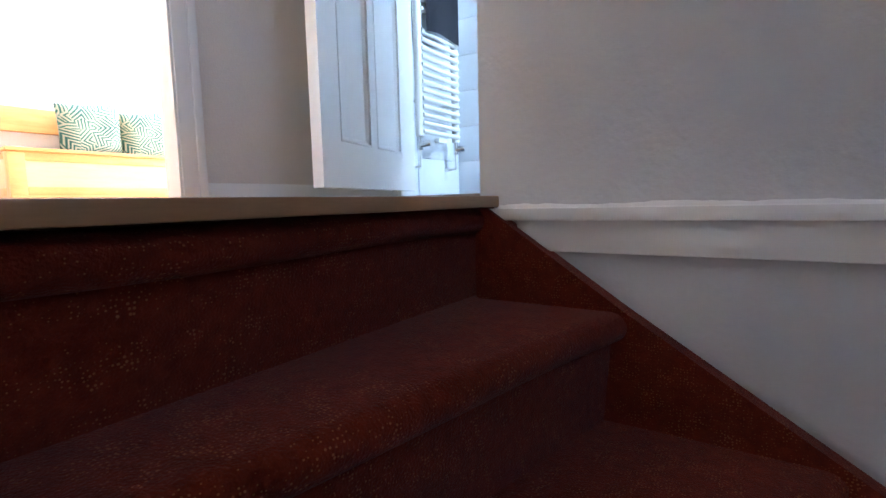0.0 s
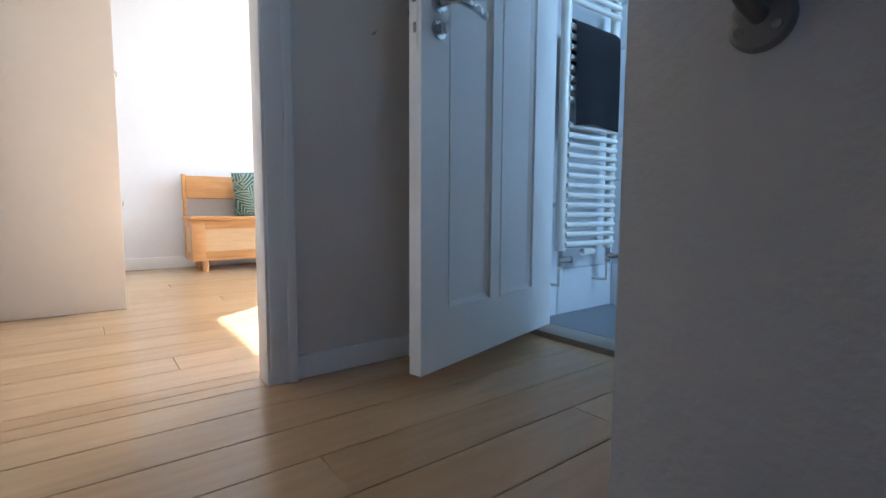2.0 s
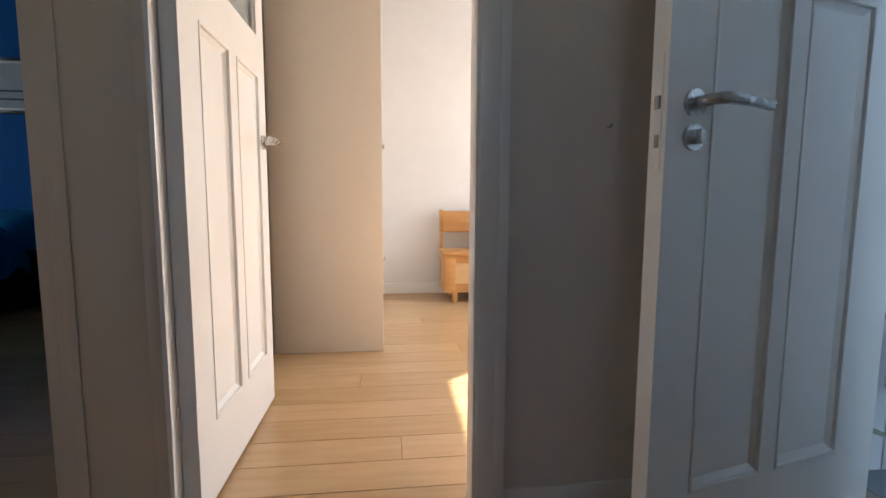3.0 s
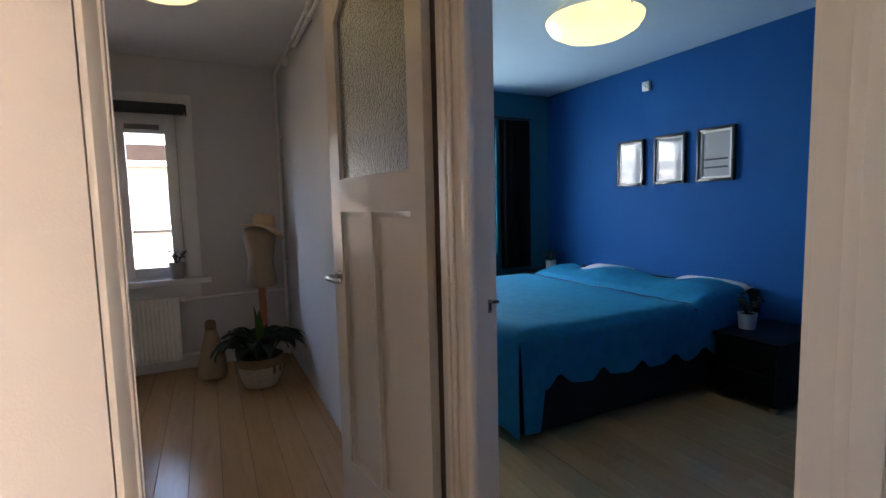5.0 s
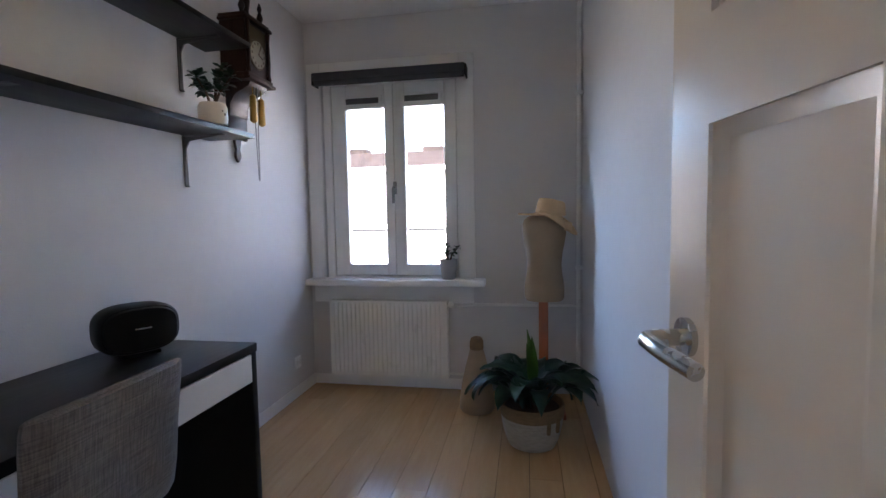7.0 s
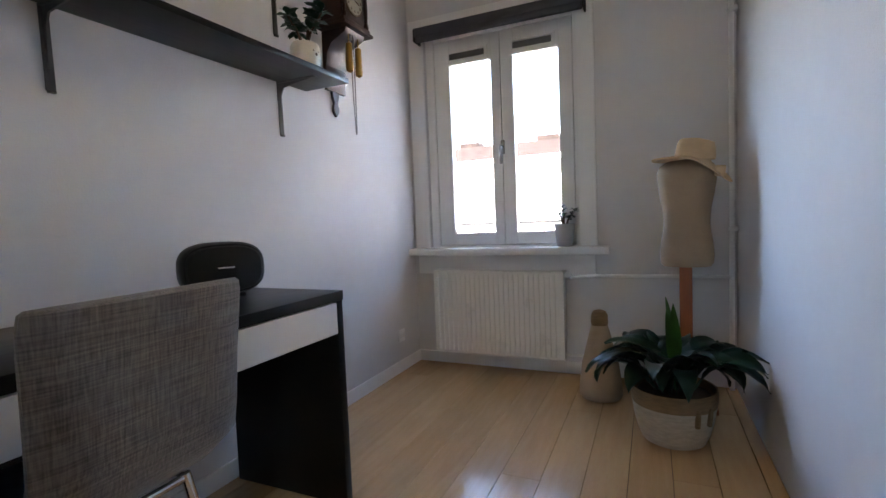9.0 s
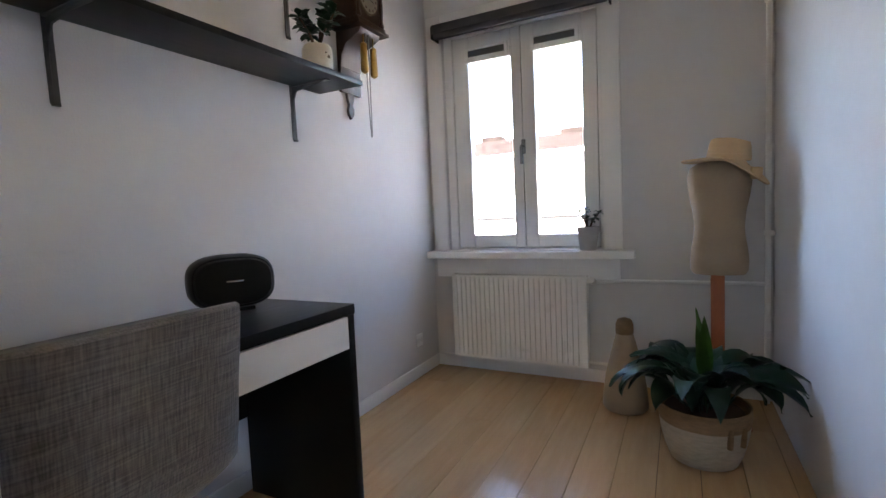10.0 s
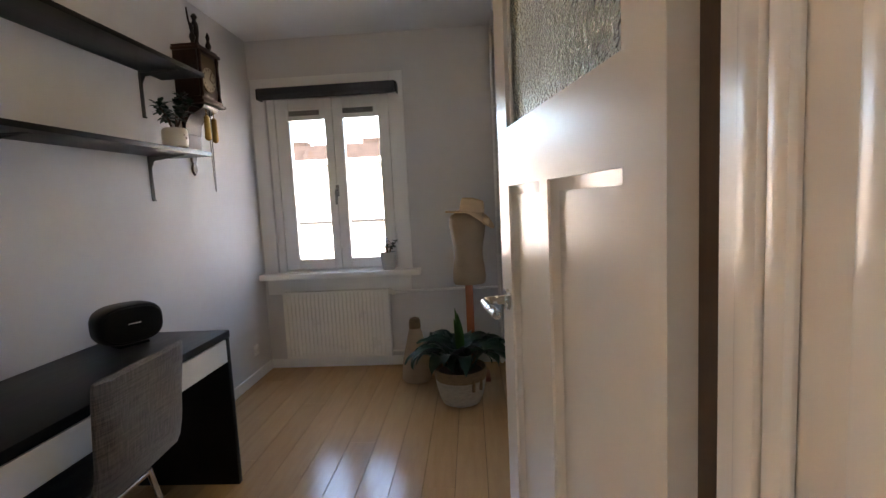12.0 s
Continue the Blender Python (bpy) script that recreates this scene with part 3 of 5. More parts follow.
# pillar board between bedroom and living doorways, in steps
pil = bmesh.new()
bx(pil, 1.868, -4.552, 0, 1.90, -4.33, 2.36, 0.005)
bx(pil, 1.858, -4.552, 0, 1.868, -4.515, 2.36, 0.005)
bx(pil, 1.862, -4.36, 0, 1.868, -4.33, 2.36, 0.003)
solid("door_pillar_board", pil, CREAM, "cream painted boarding between two doorways", "trim", "structure")
offr = thing("door_frame_office", "cream painted deep study door frame with beaded lining", "door frame", kind="structure")
for x, g in ((1.10, 1), (1.90, -1)):
    b = bmesh.new()
    lo, hi = sorted((x, x + g * 0.012))
    bx(b, lo, -3.4895 if g < 0 else -3.551, 0, hi, -3.325 if g < 0 else -3.304, 2.32, 0.002)
    part("jamb", b, CREAM, offr)
    b = bmesh.new()
    for ya, yb, dd in ((-3.424, -3.401, 0.024), (-3.399, -3.372, 0.027)) if g < 0 else ((-3.402, -3.354, 0.0155),):
        lo, hi = sorted((x + g * 0.0115, x + g * dd))
        bx(b, lo, ya, 0, hi, yb, 2.308, 0.006)
    part("stop_bead", b, CREAM, offr)
# dark brown strip puts the shade of the hinge gap into its colour
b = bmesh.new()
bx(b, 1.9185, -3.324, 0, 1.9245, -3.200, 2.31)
part("rebate", b, mat("hinge_gap_dark", (0.075, 0.045, 0.026), 0.7, var=0.2, scale=12, stretch=(6, 6, 0.6)), offr, "dark brown strip painted as the shade in the hinge gap")
b = bmesh.new()
bx(b, 1.883, -3.498, 0, 1.911, -3.4605, 2.308, 0.008)
part("corner_bead", b, CREAM, offr)
b = bmesh.new()
bx(b, 1.10, -3.562, 2.308, 1.90, -3.305, 2.32)
part("head", b, CREAM, offr)
b = bmesh.new()
bx(b, 1.10, -3.572, 2.32, 1.90, -3.55, 2.40, 0.004)
part("architrave", b, CREAM, offr)
b = bmesh.new()
bx(b, 1.035, -3.2995, 0, 1.106, -3.282, 2.40, 0.004)
part("architrave", b, CREAM, offr)
bathfr = thing("door_frame_bathroom", "white painted bathroom door frame with stone threshold", "door frame", kind="structure")
for x, g in ((1.02, 1), (1.80, -1)):
    b = bmesh.new()
    lo, hi = sorted((x, x + g * 0.012))
    bx(b, lo, -6.40, 0, hi, -6.30, 2.28, 0.002)
    lo, hi = sorted((x, x - g * 0.04))
    bx(b, lo, -6.30, 0, hi, -6.285, 2.32, 0.003)
    part("jamb", b, TRIM, bathfr)
b = bmesh.new()
bx(b, 1.032, -6.41, -0.03, 1.788, -6.285, 0.022, 0.004)
part("threshold", b, mat("grey_brown_stone", (0.30, 0.24, 0.19), 0.4, var=0.12, scale=20), bathfr, "grey-brown stone threshold")

# baseboards
for nm, c in (("landing", (1.828, -6.285, 0, 1.84, -5.375, 0.068)), ("office_west", (0.0, -3.30, 0, 0.012, -0.012, 0.075)), ("office_north", (0.0, -0.012, 0, 1.25, 0.0, 0.075)),
              ("living", (4.775, -7.6, 0, 4.79, -4.56, 0.09))):
    solid("baseboard_" + nm, box(*c, 0.003), TRIM, "white painted baseboard", "baseboard", "structure")

# ---- office window ----
win = thing("window_1", "white double casement window with vents and steel handle", "window", kind="structure")


def ring(bm, x0, x1, z0, z1, wl, wr, wb, wt, y0, y1, bev=0.003):
    bx(bm, x0, y0, z0, x0 + wl, y1, z1, bev)
    bx(bm, x1 - wr, y0, z0, x1, y1, z1, bev)
    bx(bm, x0 + wl, y0, z0, x1 - wr, y1, z0 + wb, bev)
    bx(bm, x0 + wl, y0, z1 - wt, x1 - wr, y1, z1, bev)
    return bm


part("window_frame", ring(bmesh.new(), 0.12, 1.12, 0.77, 2.20, 0.058, 0.03, 0.03, 0.035, 0.03, 0.12), TRIM, win)
part("casing", ring(bmesh.new(), 0.02, 1.215, 0.79, 2.315, 0.10, 0.10, 0.001, 0.115, -0.022, 0.0, 0.004), TRIM, win, "wide white painted window casing")
gk = ring(bmesh.new(), 0.165, 1.10, 0.79, 2.175, 0.03, 0.03, 0.03, 0.03, 0.088, 0.1, 0)
bx(gk, 0.62, 0.088, 0.82, 0.66, 0.1, 2.145)
part("gasket", gk, BLACKPL, win, "dark rubber gasket")
for x0, x1, gx0, gx1 in ((0.182, 0.637, 0.292, 0.575), (0.641, 1.086, 0.722, 1.003)):
    s = part("sash", ring(bmesh.new(), x0, x1, 0.804, 2.161, gx0 - x0, x1 - gx1, 0.082, 0.115, 0.035, 0.085, 0.004), TRIM, win)
    part("glazing_bead", ring(bmesh.new(), gx0 - 0.008, gx1 + 0.008, 0.876, 2.056, 0.008, 0.008, 0.008, 0.008, 0.028, 0.035, 0.002), TRIM, s)
    b = box(gx0 - 0.002, 0.055, 0.88, gx1 + 0.002, 0.061, 1.995)
    p = part("pane", b, GLASS, s, "clear window pane")
    p.visible_shadow = False
    b = bmesh.new()
    bx(b, gx0, 0.026, 1.995, gx1, 0.07, 2.05, 0.004)
    ring(b, gx0 - 0.016, gx1 - 0.012, 1.990, 2.084, 0.022, 0.022, 0.036, 0.016, 0.010, 0.0255, 0.003)
    v = part("vent", b, TRIM, s, "white ventilation strip with grey mesh")
    b = bmesh.new()
    for i in range(5):
        bx(b, gx0 + 0.006, 0.016, 2.0265 + i * 0.0082, gx1 - 0.034, 0.0245, 2.0325 + i * 0.0082)
    part("vent_mesh", b, mat("grey_vent_mesh", (0.16, 0.16, 0.165), 0.6, var=0.1, scale=60), v)
b = bmesh.new()
bx(b, 0.629, 0.024, 1.385, 0.655, 0.036, 1.475, 0.005)
tube(b, [(0.642, 0.03, 1.43), (0.642, -0.01, 1.43), (0.642, -0.018, 1.42), (0.642, -0.018, 1.32)], [0.010, 0.010, 0.011, 0.009], 12)
part("handle", b, GREYMETAL, win, "steel casement handle")
b = bmesh.new()
bx(b, 0.002, -0.11, 0.745, 1.283, 0.035, 0.79, 0.006)
part("window_sill", b, TRIM, win, "white painted deep window sill")
b = bmesh.new()
bx(b, 0.03, -0.018, 0.615, 1.20, 0.0, 0.744, 0.003)
part("apron", b, TRIM, win)
blind = thing("roller_blind", "rolled-up charcoal fabric blind above the window", "blind")
b = bmesh.new()
tube(b, [(0.125, -0.085, 2.175), (1.16, -0.085, 2.175)], 0.036, 20)
part("fabric_roll", b, BLIND, blind)
b = bmesh.new()
bx(b, 0.115, -0.133, 2.165, 1.168, -0.03, 2.218, 0.006)
part("cassette", b, BLIND, blind)
b = bmesh.new()
bx(b, 0.125, -0.128, 2.13, 1.16, -0.112, 2.168, 0.005)
part("bottom_bar", b, BLIND, blind)
for x in (0.105, 1.168):
    part("end_bracket", box(x, -0.12, 2.14, x + 0.010, -0.022, 2.215, 0.002), BLACKPL, blind)
# bedroom and living windows
for nm, x0, x1, z0, z1, y0, y1, n in (("window_2", 2.55, 4.25, 0.80, 2.22, 0.04, 0.11, 2), ("window_3", 3.2, 4.55, 0.35, 2.22, -7.69, -7.63, 1)):
    w = thing(nm, "white framed window letting in daylight", "window", kind="structure")
    part("window_frame", ring(bmesh.new(), x0, x1, z0, z1, 0.06, 0.06, 0.06, 0.06, y0, y1), TRIM, w)
    step_x = (x1 - x0) / n
    for i in range(n):
        if i:
            part("mullion", box(x0 + i * step_x - 0.045, y0, z0 + 0.06, x0 + i * step_x + 0.045, y1, z1 - 0.06, 0.003), TRIM, w)
        if nm == "window_2":
            p = part("pane", box(x0 + i * step_x + 0.05, (y0 + y1) / 2 - 0.003, z0 + 0.05, x0 + (i + 1) * step_x - 0.05, (y0 + y1) / 2 + 0.003, z1 - 0.05), GLASS, w)
            p.visible_shadow = False

# frame of the unseen opening added to brighten landing and stairs
sw = thing("window_4", "unseen white framed opening added to light the landing", "window", kind="structure")
b = bmesh.new()
for y0_, y1_, z0_, z1_ in ((-5.20, -5.15, 1.35, 2.20), (-4.45, -4.40, 1.35, 2.20), (-5.15, -4.45, 1.35, 1.40), (-5.15, -4.45, 2.15, 2.20)):
    bx(b, -1.39, y0_, z0_, -1.345, y1_, z1_, 0.003)
part("window_frame", b, TRIM, sw)

# ---- outside ----
FACADE = mat("pale_plaster_facade", (0.62, 0.58, 0.54), 0.85, var=0.08, scale=1.5)
ROOF = mat("brown_roof_tiles", (0.018, 0.013, 0.011), 0.9, var=0.3, scale=4, spec=0.08)
solid("ground_street", box(-60, 0.4, -3.3, 60, 80, -3.2), mat("street_pavers", (0.13, 0.115, 0.105), 0.9, var=0.2, scale=3), "grey-brown paved street below the window", "ground", "structure")
house = thing("terraced_house", "pale terraced house with brown tiled roof across the street", "house")
part("wall", box(-45, 12.0, -3.2, 45, 20, 2.75), FACADE, house)
rf = bmesh.new()
vs = [rf.verts.new(p) for p in ((-45, 11.7, 2.80), (45, 11.7, 2.80), (45, 12.5, 3.45), (-45, 12.5, 3.45), (-45, 20.3, 2.80), (45, 20.3, 2.80))]
rf.faces.new(vs[:4]); rf.faces.new((vs[3], vs[2], vs[5], vs[4])); rf.faces.new((vs[0], vs[3], vs[4])); rf.faces.new((vs[1], vs[5], vs[2])); rf.faces.new((vs[0], vs[4], vs[5], vs[1]))
part("roof", rf, ROOF, house)
part("gutter", box(-45, 11.55, 2.72, 45, 11.9, 2.86, 0.02), TRIM, house)
part("ledge", box(-45, 11.9, 0.78, 45, 12.0, 0.86), mat("grey_ledge", (0.013, 0.013, 0.013), 0.9, spec=0.08), house)
for i in range(8):
    x = -14 + i * 3.4
    part("window", box(x, 11.96, 1.05, x + 1.3, 12.02, 2.35), mat("house_glass", (0.12, 0.13, 0.15), 0.15), house)
for x in (-1.9, -4.6, -8.0):
    ch = bmesh.new()
    bx(ch, x, 12.6, 3.0, x + 0.7, 13.2, 3.62)
    part("chimney", ch, ROOF, house)

# ---- study furniture ----
desk = thing("desk", "black-brown veneer desk with a white drawer front", "desk")
DX0, DX1, DY0, DY1 = 0.025, 0.538, -3.02, -1.602
part("desktop", box(DX0, DY0, 0.716, DX1, DY1, 0.75, 0.003), BLACKBROWN, desk)
part("side_panel", box(DX0, DY1 - 0.034, 0.0, DX1 - 0.004, DY1 - 0.002, 0.716, 0.002), BLACKBROWN, desk)
part("side_panel", box(DX0, DY0 + 0.002, 0.0, DX1 - 0.004, DY0 + 0.034, 0.716, 0.002), BLACKBROWN, desk)
part("side_panel", box(DX0, -2.70, 0.0, DX1 - 0.02, -2.668, 0.60, 0.002), BLACKBROWN, desk)
part("drawer_box", box(DX0, DY0 + 0.034, 0.60, DX1 - 0.024, DY1 - 0.034, 0.716), BLACKBROWN, desk)
part("drawer_front", box(DX1 - 0.022, -2.30, 0.607, DX1 - 0.002, DY1 - 0.037, 0.712, 0.0015), WHITELAM, desk, "white laminate drawer front")
part("drawer_front", box(DX1 - 0.022, DY0 + 0.036, 0.607, DX1 - 0.002, -2.303, 0.712, 0.0015), WHITELAM, desk, "white laminate drawer front")
part("back_panel", box(DX0, DY0 + 0.034, 0.30, DX0 + 0.012, DY1 - 0.034, 0.60), BLACKBROWN, desk)

FABRIC = fabric("grey_brown_woven_fabric", (0.054, 0.046, 0.041), (0.155, 0.136, 0.120), 250.0)
chair = thing("office_chair", "grey-brown woven fabric chair with chrome legs at the desk", "chair")


def padded(bm, path, half, thick, taper, n=10):
    """A padded strip along a path of (x, z) with rounded sides."""
    pts = [Vector((x, 0, z)) for x, z in path]
    rows = []
    for i, p in enumerate(pts):
        d = (pts[min(i + 1, len(pts) - 1)] - pts[max(i - 1, 0)]).normalized()
        nrm = Vector((d.z, 0, -d.x))
        hw = half * taper[i]
        loop = []
        for k in range(n + 1):
            f = -1 + 2 * k / n
            w = hw * f
            t = thick * (1 - 0.75 * max(0, abs(f) - 0.8) / 0.2) * (0.35 if i in (0, len(pts) - 1) else 1.0)
            loop.append(p + Vector((0, w, 0)) + nrm * (t / 2 + 0.006 * (1 - f * f)))
        for k in range(n, -1, -1):
            f = -1 + 2 * k / n
            w = hw * f
            t = thick * (1 - 0.75 * max(0, abs(f) - 0.8) / 0.2) * (0.35 if i in (0, len(pts) - 1) else 1.0)
            loop.append(p + Vector((0, w, 0)) - nrm * (t / 2 - 0.006 * (1 - f * f)))
        rows.append([bm.verts.new(q) for q in loop])
    m = len(rows[0])
    for a, b in zip(rows, rows[1:]):
        for k in range(m):
            bm.faces.new((a[k], a[(k + 1) % m], b[(k + 1) % m], b[k]))
    bm.faces.new(rows[0][::-1])
    bm.faces.new(rows[-1])
    return bm


cb = padded(bmesh.new(), [(0.43, 0.455), (0.47, 0.46), (0.55, 0.475), (0.615, 0.53), (0.632, 0.60), (0.640, 0.70), (0.650, 0.80), (0.655, 0.843), (0.657, 0.862), (0.657, 0.868)], 0.205, 0.036,
            [1, 1.02, 1.03, 1.0, 0.97, 0.98, 1.0, 1.0, 0.985, 0.95])
part("backrest", cb, FABRIC, chair)
cs = padded(bmesh.new(), [(0.18, 0.445), (0.19, 0.452), (0.22, 0.458), (0.35, 0.452), (0.46, 0.455), (0.50, 0.46), (0.515, 0.462)], 0.205, 0.05, [0.94, 0.97, 1, 1.02, 1.02, 1.0, 1.0])
part("seat", cs, FABRIC, chair)
for o in chair.children:
    o.location = (0.02, -2.392, 0)
    o.rotation_euler = (0, 0, radians(2.0))
for x, y, ox, oy in ((0.27, -2.235, -0.05, 0.05), (0.27, -2.555, -0.05, -0.05), (0.56, -2.245, 0.06, 0.06), (0.56, -2.545, 0.06, -0.06)):
    part("leg", tube(bmesh.new(), [(x, y, 0.44), (x + ox * 0.5, y + oy * 0.5, 0.22), (x + ox, y + oy, 0.0)], 0.011, 12), CHROME, chair, "chrome tube leg")
part("seat_frame", tube(bmesh.new(), [(0.27, -2.235, 0.43), (0.27, -2.555, 0.43), (0.56, -2.545, 0.43), (0.56, -2.245, 0.43), (0.27, -2.235, 0.43)], 0.010, 10), CHROME, chair)

# loudspeaker, an upright oval drum
spk = thing("loudspeaker", "black oval fabric-covered loudspeaker on the desk", "speaker", pose(0.20, -1.80, 0.75, 0, 0, -28))


def oval(bm, x0, x1, a, b, zc, inset=0.0, n=40):
    rings = []
    for x, s in ((x0, 0.86), (x0 + 0.018, 0.97), (x0 + 0.04, 1.0), (x1 - 0.03, 1.0), (x1 - 0.01, 0.97), (x1, 0.92)):
        ring_ = []
        for k in range(n):
            t = 2 * math.pi * k / n
            c, sn = math.cos(t), math.sin(t)
            ring_.append(bm.verts.new((x, s * a * math.copysign(abs(c) ** 0.68, c), zc + s * b * math.copysign(abs(sn) ** 0.68, sn))))
        rings.append(ring_)
    for p, q in zip(rings, rings[1:]):
        for k in range(n):
            bm.faces.new((p[k], p[(k + 1) % n], q[(k + 1) % n], q[k]))
    bm.faces.new(rings[0][::-1])
    bm.faces.new(rings[-1])
    return bm


part("body", oval(bmesh.new(), -0.07, 0.045, 0.131, 0.087, 0.096), BLACKPL, spk)
part("grille", oval(bmesh.new(), 0.0, 0.057, 0.121, 0.077, 0.096), mat("black_speaker_cloth", (0.006, 0.006, 0.007), 0.85, var=0.2, scale=60, bump=0.5, bscale=600), spk, "black mesh grille")
part("badge", box(0.057, -0.026, 0.097, 0.059, 0.026, 0.103, 0.0008), STEEL, spk, "small pale badge bar")
part("foot", box(-0.04, -0.06, 0.0, 0.04, 0.06, 0.012, 0.003), BLACKPL, spk)

prn = thing("printer", "black inkjet printer on the desk end", "printer")
b = bmesh.new()
bx(b, 0.12, -3.0, 0.752, 0.49, -2.662, 0.865, 0.008)
part("body", b, BLACKPL, prn)
part("lid", box(0.125, -2.995, 0.866, 0.485, -2.667, 0.893, 0.008), BLACKPL, prn)
part("control_panel", box(0.489, -2.96, 0.80, 0.497, -2.70, 0.855, 0.004), mat("gloss_black", (0.006, 0.006, 0.007), 0.12), prn)
part("output_tray", box(0.47, -2.93, 0.757, 0.515, -2.72, 0.775, 0.003), BLACKPL, prn)
part("brand_bar", box(0.4975, -2.80, 0.828, 0.4985, -2.745, 0.84), WHITELAM, prn, "pale printed bar")
part("sticker", box(0.4975, -2.722, 0.795, 0.4985, -2.708, 0.81), WHITELAM, prn, "small white square mark")

# shelves; the lower one dips slightly towards the doorway end
DIP = pose(0, -1.082, 1.640, 0.7, 0, 0) @ pose(0, 1.082, -1.645)
for zt, y0, nm in ((1.645, -2.95, "lower"), (2.074, -2.95, "upper")):
    sh = thing("wall_shelf", "black-brown wall shelf on grey metal brackets", "shelf", DIP if nm == "lower" else None, group="wall shelves")
    part("board", box(0.002, y0, zt - 0.023, 0.25, -1.082, zt, 0.002), BLACKBROWN, sh)
    for y in (-2.155, -1.263):
        b = bmesh.new()
        t = zt - 0.024
        bx(b, 0.0005, y - 0.013, t - 0.005, 0.205, y + 0.013, t, 0.001)
        for q in bx(b, 0.0005, y - 0.012, t - 0.23, 0.005, y + 0.012, t - 0.004).verts[-8:]:
            if q.co.z < t - 0.2:
                q.co.y = y + (q.co.y - y) * 0.22
        pf = [(0.004, t - 0.235), (0.012, t - 0.06), (0.03, t - 0.025), (0.19, t - 0.004), (0.004, t - 0.004)]
        lo = [b.verts.new((x, y - 0.003, z)) for x, z in pf]
        hi = [b.verts.new((x, y + 0.003, z)) for x, z in pf]
        b.faces.new(lo)
        b.faces.new(hi[::-1])
        for i in range(5):
            b.faces.new((lo[i], lo[(i + 1) % 5], hi[(i + 1) % 5], hi[i]))
        lathe(b, [(0.011, 0), (0.011, 0.006)], (0.006, y, t - 0.236), 14)
        part("bracket", b, BRACKET, sh, "dark grey stamped metal bracket")

# books
def book(x0, y0, z0, x1, y1, th, cover, label, bars=()):
    bk = thing("book", label, "book", DIP, group="books on the shelf")
    b = bmesh.new()
    bx(b, x0, y0, z0, x1, y1, z0 + 0.0025)
    bx(b, x0, y0, z0 + th - 0.0025, x1, y1, z0 + th)
    bx(b, x1 - 0.003, y0, z0, x1, y1, z0 + th, 0.001)
    part("cover", b, cover, bk)
    part("pages", box(x0 + 0.003, y0 + 0.003, z0 + 0.0027, x1 - 0.0032, y1 - 0.003, z0 + th - 0.0027), WHITELAM, bk)
    for ya, yb, za, zb, mt in bars:
        part("spine_mark", box(x1, ya, z0 + za, x1 + 0.0008, yb, z0 + zb), mt, bk)
    return bk


NAVYC = mat("navy_book_cover", (0.012, 0.025, 0.13), 0.4, var=0.1)
REDC = mat("red_book_cover", (0.30, 0.02, 0.015), 0.45, var=0.1)
CYANC = mat("cyan_book_cover", (0.01, 0.17, 0.33), 0.45, var=0.1)
GREENC = mat("green_book_cover", (0.01, 0.06, 0.055), 0.45, var=0.1)
ORANGEC = mat("orange_red_print", (0.55, 0.10, 0.03), 0.5, var=0.1)
PALEC = mat("pale_print", (0.72, 0.73, 0.75), 0.5, var=0.05)
BOY, TOPZ = -2.335, 1.6465
letters = []
yy = -2.548
for wd, hh in ((0.020, 0.024), (0.012, 0.017), (0.008, 0.024), (0.013, 0.017), (0.009, 0.017), (0.014, 0.024)):
    letters.append((yy, yy + wd, 0.022, 0.022 + hh, PALEC))
    yy += wd + 0.005
book(0.075, -2.60, TOPZ, 0.252, BOY, 0.060, NAVYC, "thick navy dictionary with pale spine letters", letters + [(-2.60, -2.565, 0.006, 0.054, ORANGEC), (-2.425, -2.385, 0.016, 0.04, CYANC), (-2.368, -2.34, 0.004, 0.056, ORANGEC)])
book(0.08, -2.61, TOPZ + 0.0605, 0.248, -2.362, 0.034, REDC, "red hardback lying on a dictionary", [(-2.52, -2.45, 0.013, 0.02, PALEC), (-2.43, -2.40, 0.014, 0.018, PALEC)])
book(0.085, -2.59, TOPZ + 0.095, 0.243, -2.358, 0.028, REDC, "dark red paperback lying in the stack", [(-2.50, -2.42, 0.011, 0.017, PALEC), (-2.378, -2.36, 0.004, 0.024, PALEC)])
book(0.09, -2.60, TOPZ + 0.1235, 0.246, -2.345, 0.012, CYANC, "thin cyan paperback lying in the stack")
book(0.10, -2.62, TOPZ + 0.136, 0.240, -2.43, 0.022, GREENC, "dark green paperback on top of the stack")
book(0.12, -2.425, TOPZ + 0.136, 0.238, -2.375, 0.013, GREENC, "small dark green booklet on top of the stack")

# ---- plants ----


def blade(bm, base, azim, length, rise, droop, width, n=9):
    """A broad pointed leaf that rises from its base and arches over; its midrib is a shallow fold."""
    d = Vector((math.cos(azim), math.sin(azim), 0))
    sd = Vector((-d.y, d.x, 0))
    rows, p, el = [], Vector(base), rise
    for i in range(n + 1):
        f = i / n
        w = width * math.sin(math.pi * min(1, max(0.0, (f - 0.26) / 0.74)) ** 0.75) if f > 0.26 else 0.004
        w = max(w, 0.003 if f < 0.99 else 0.0006)
        fold = 0.22 * w
        wav = 0.05 * width * math.sin(f * 11 + azim * 5)
        rows.append([bm.verts.new(p + sd * w + Vector((0, 0, fold + wav))), bm.verts.new(p), bm.verts.new(p - sd * w + Vector((0, 0, fold - wav)))])
        p = p + (d * math.cos(el) + Vector((0, 0, math.sin(el)))) * (length / n)
        el -= droop / n
    for a, c in zip(rows, rows[1:]):
        bm.faces.new((a[0], a[1], c[1], c[0]))
        bm.faces.new((a[1], a[2], c[2], c[1]))
    bmesh.ops.solidify(bm, geom=bm.faces[:], thickness=0.0012)
    return bm


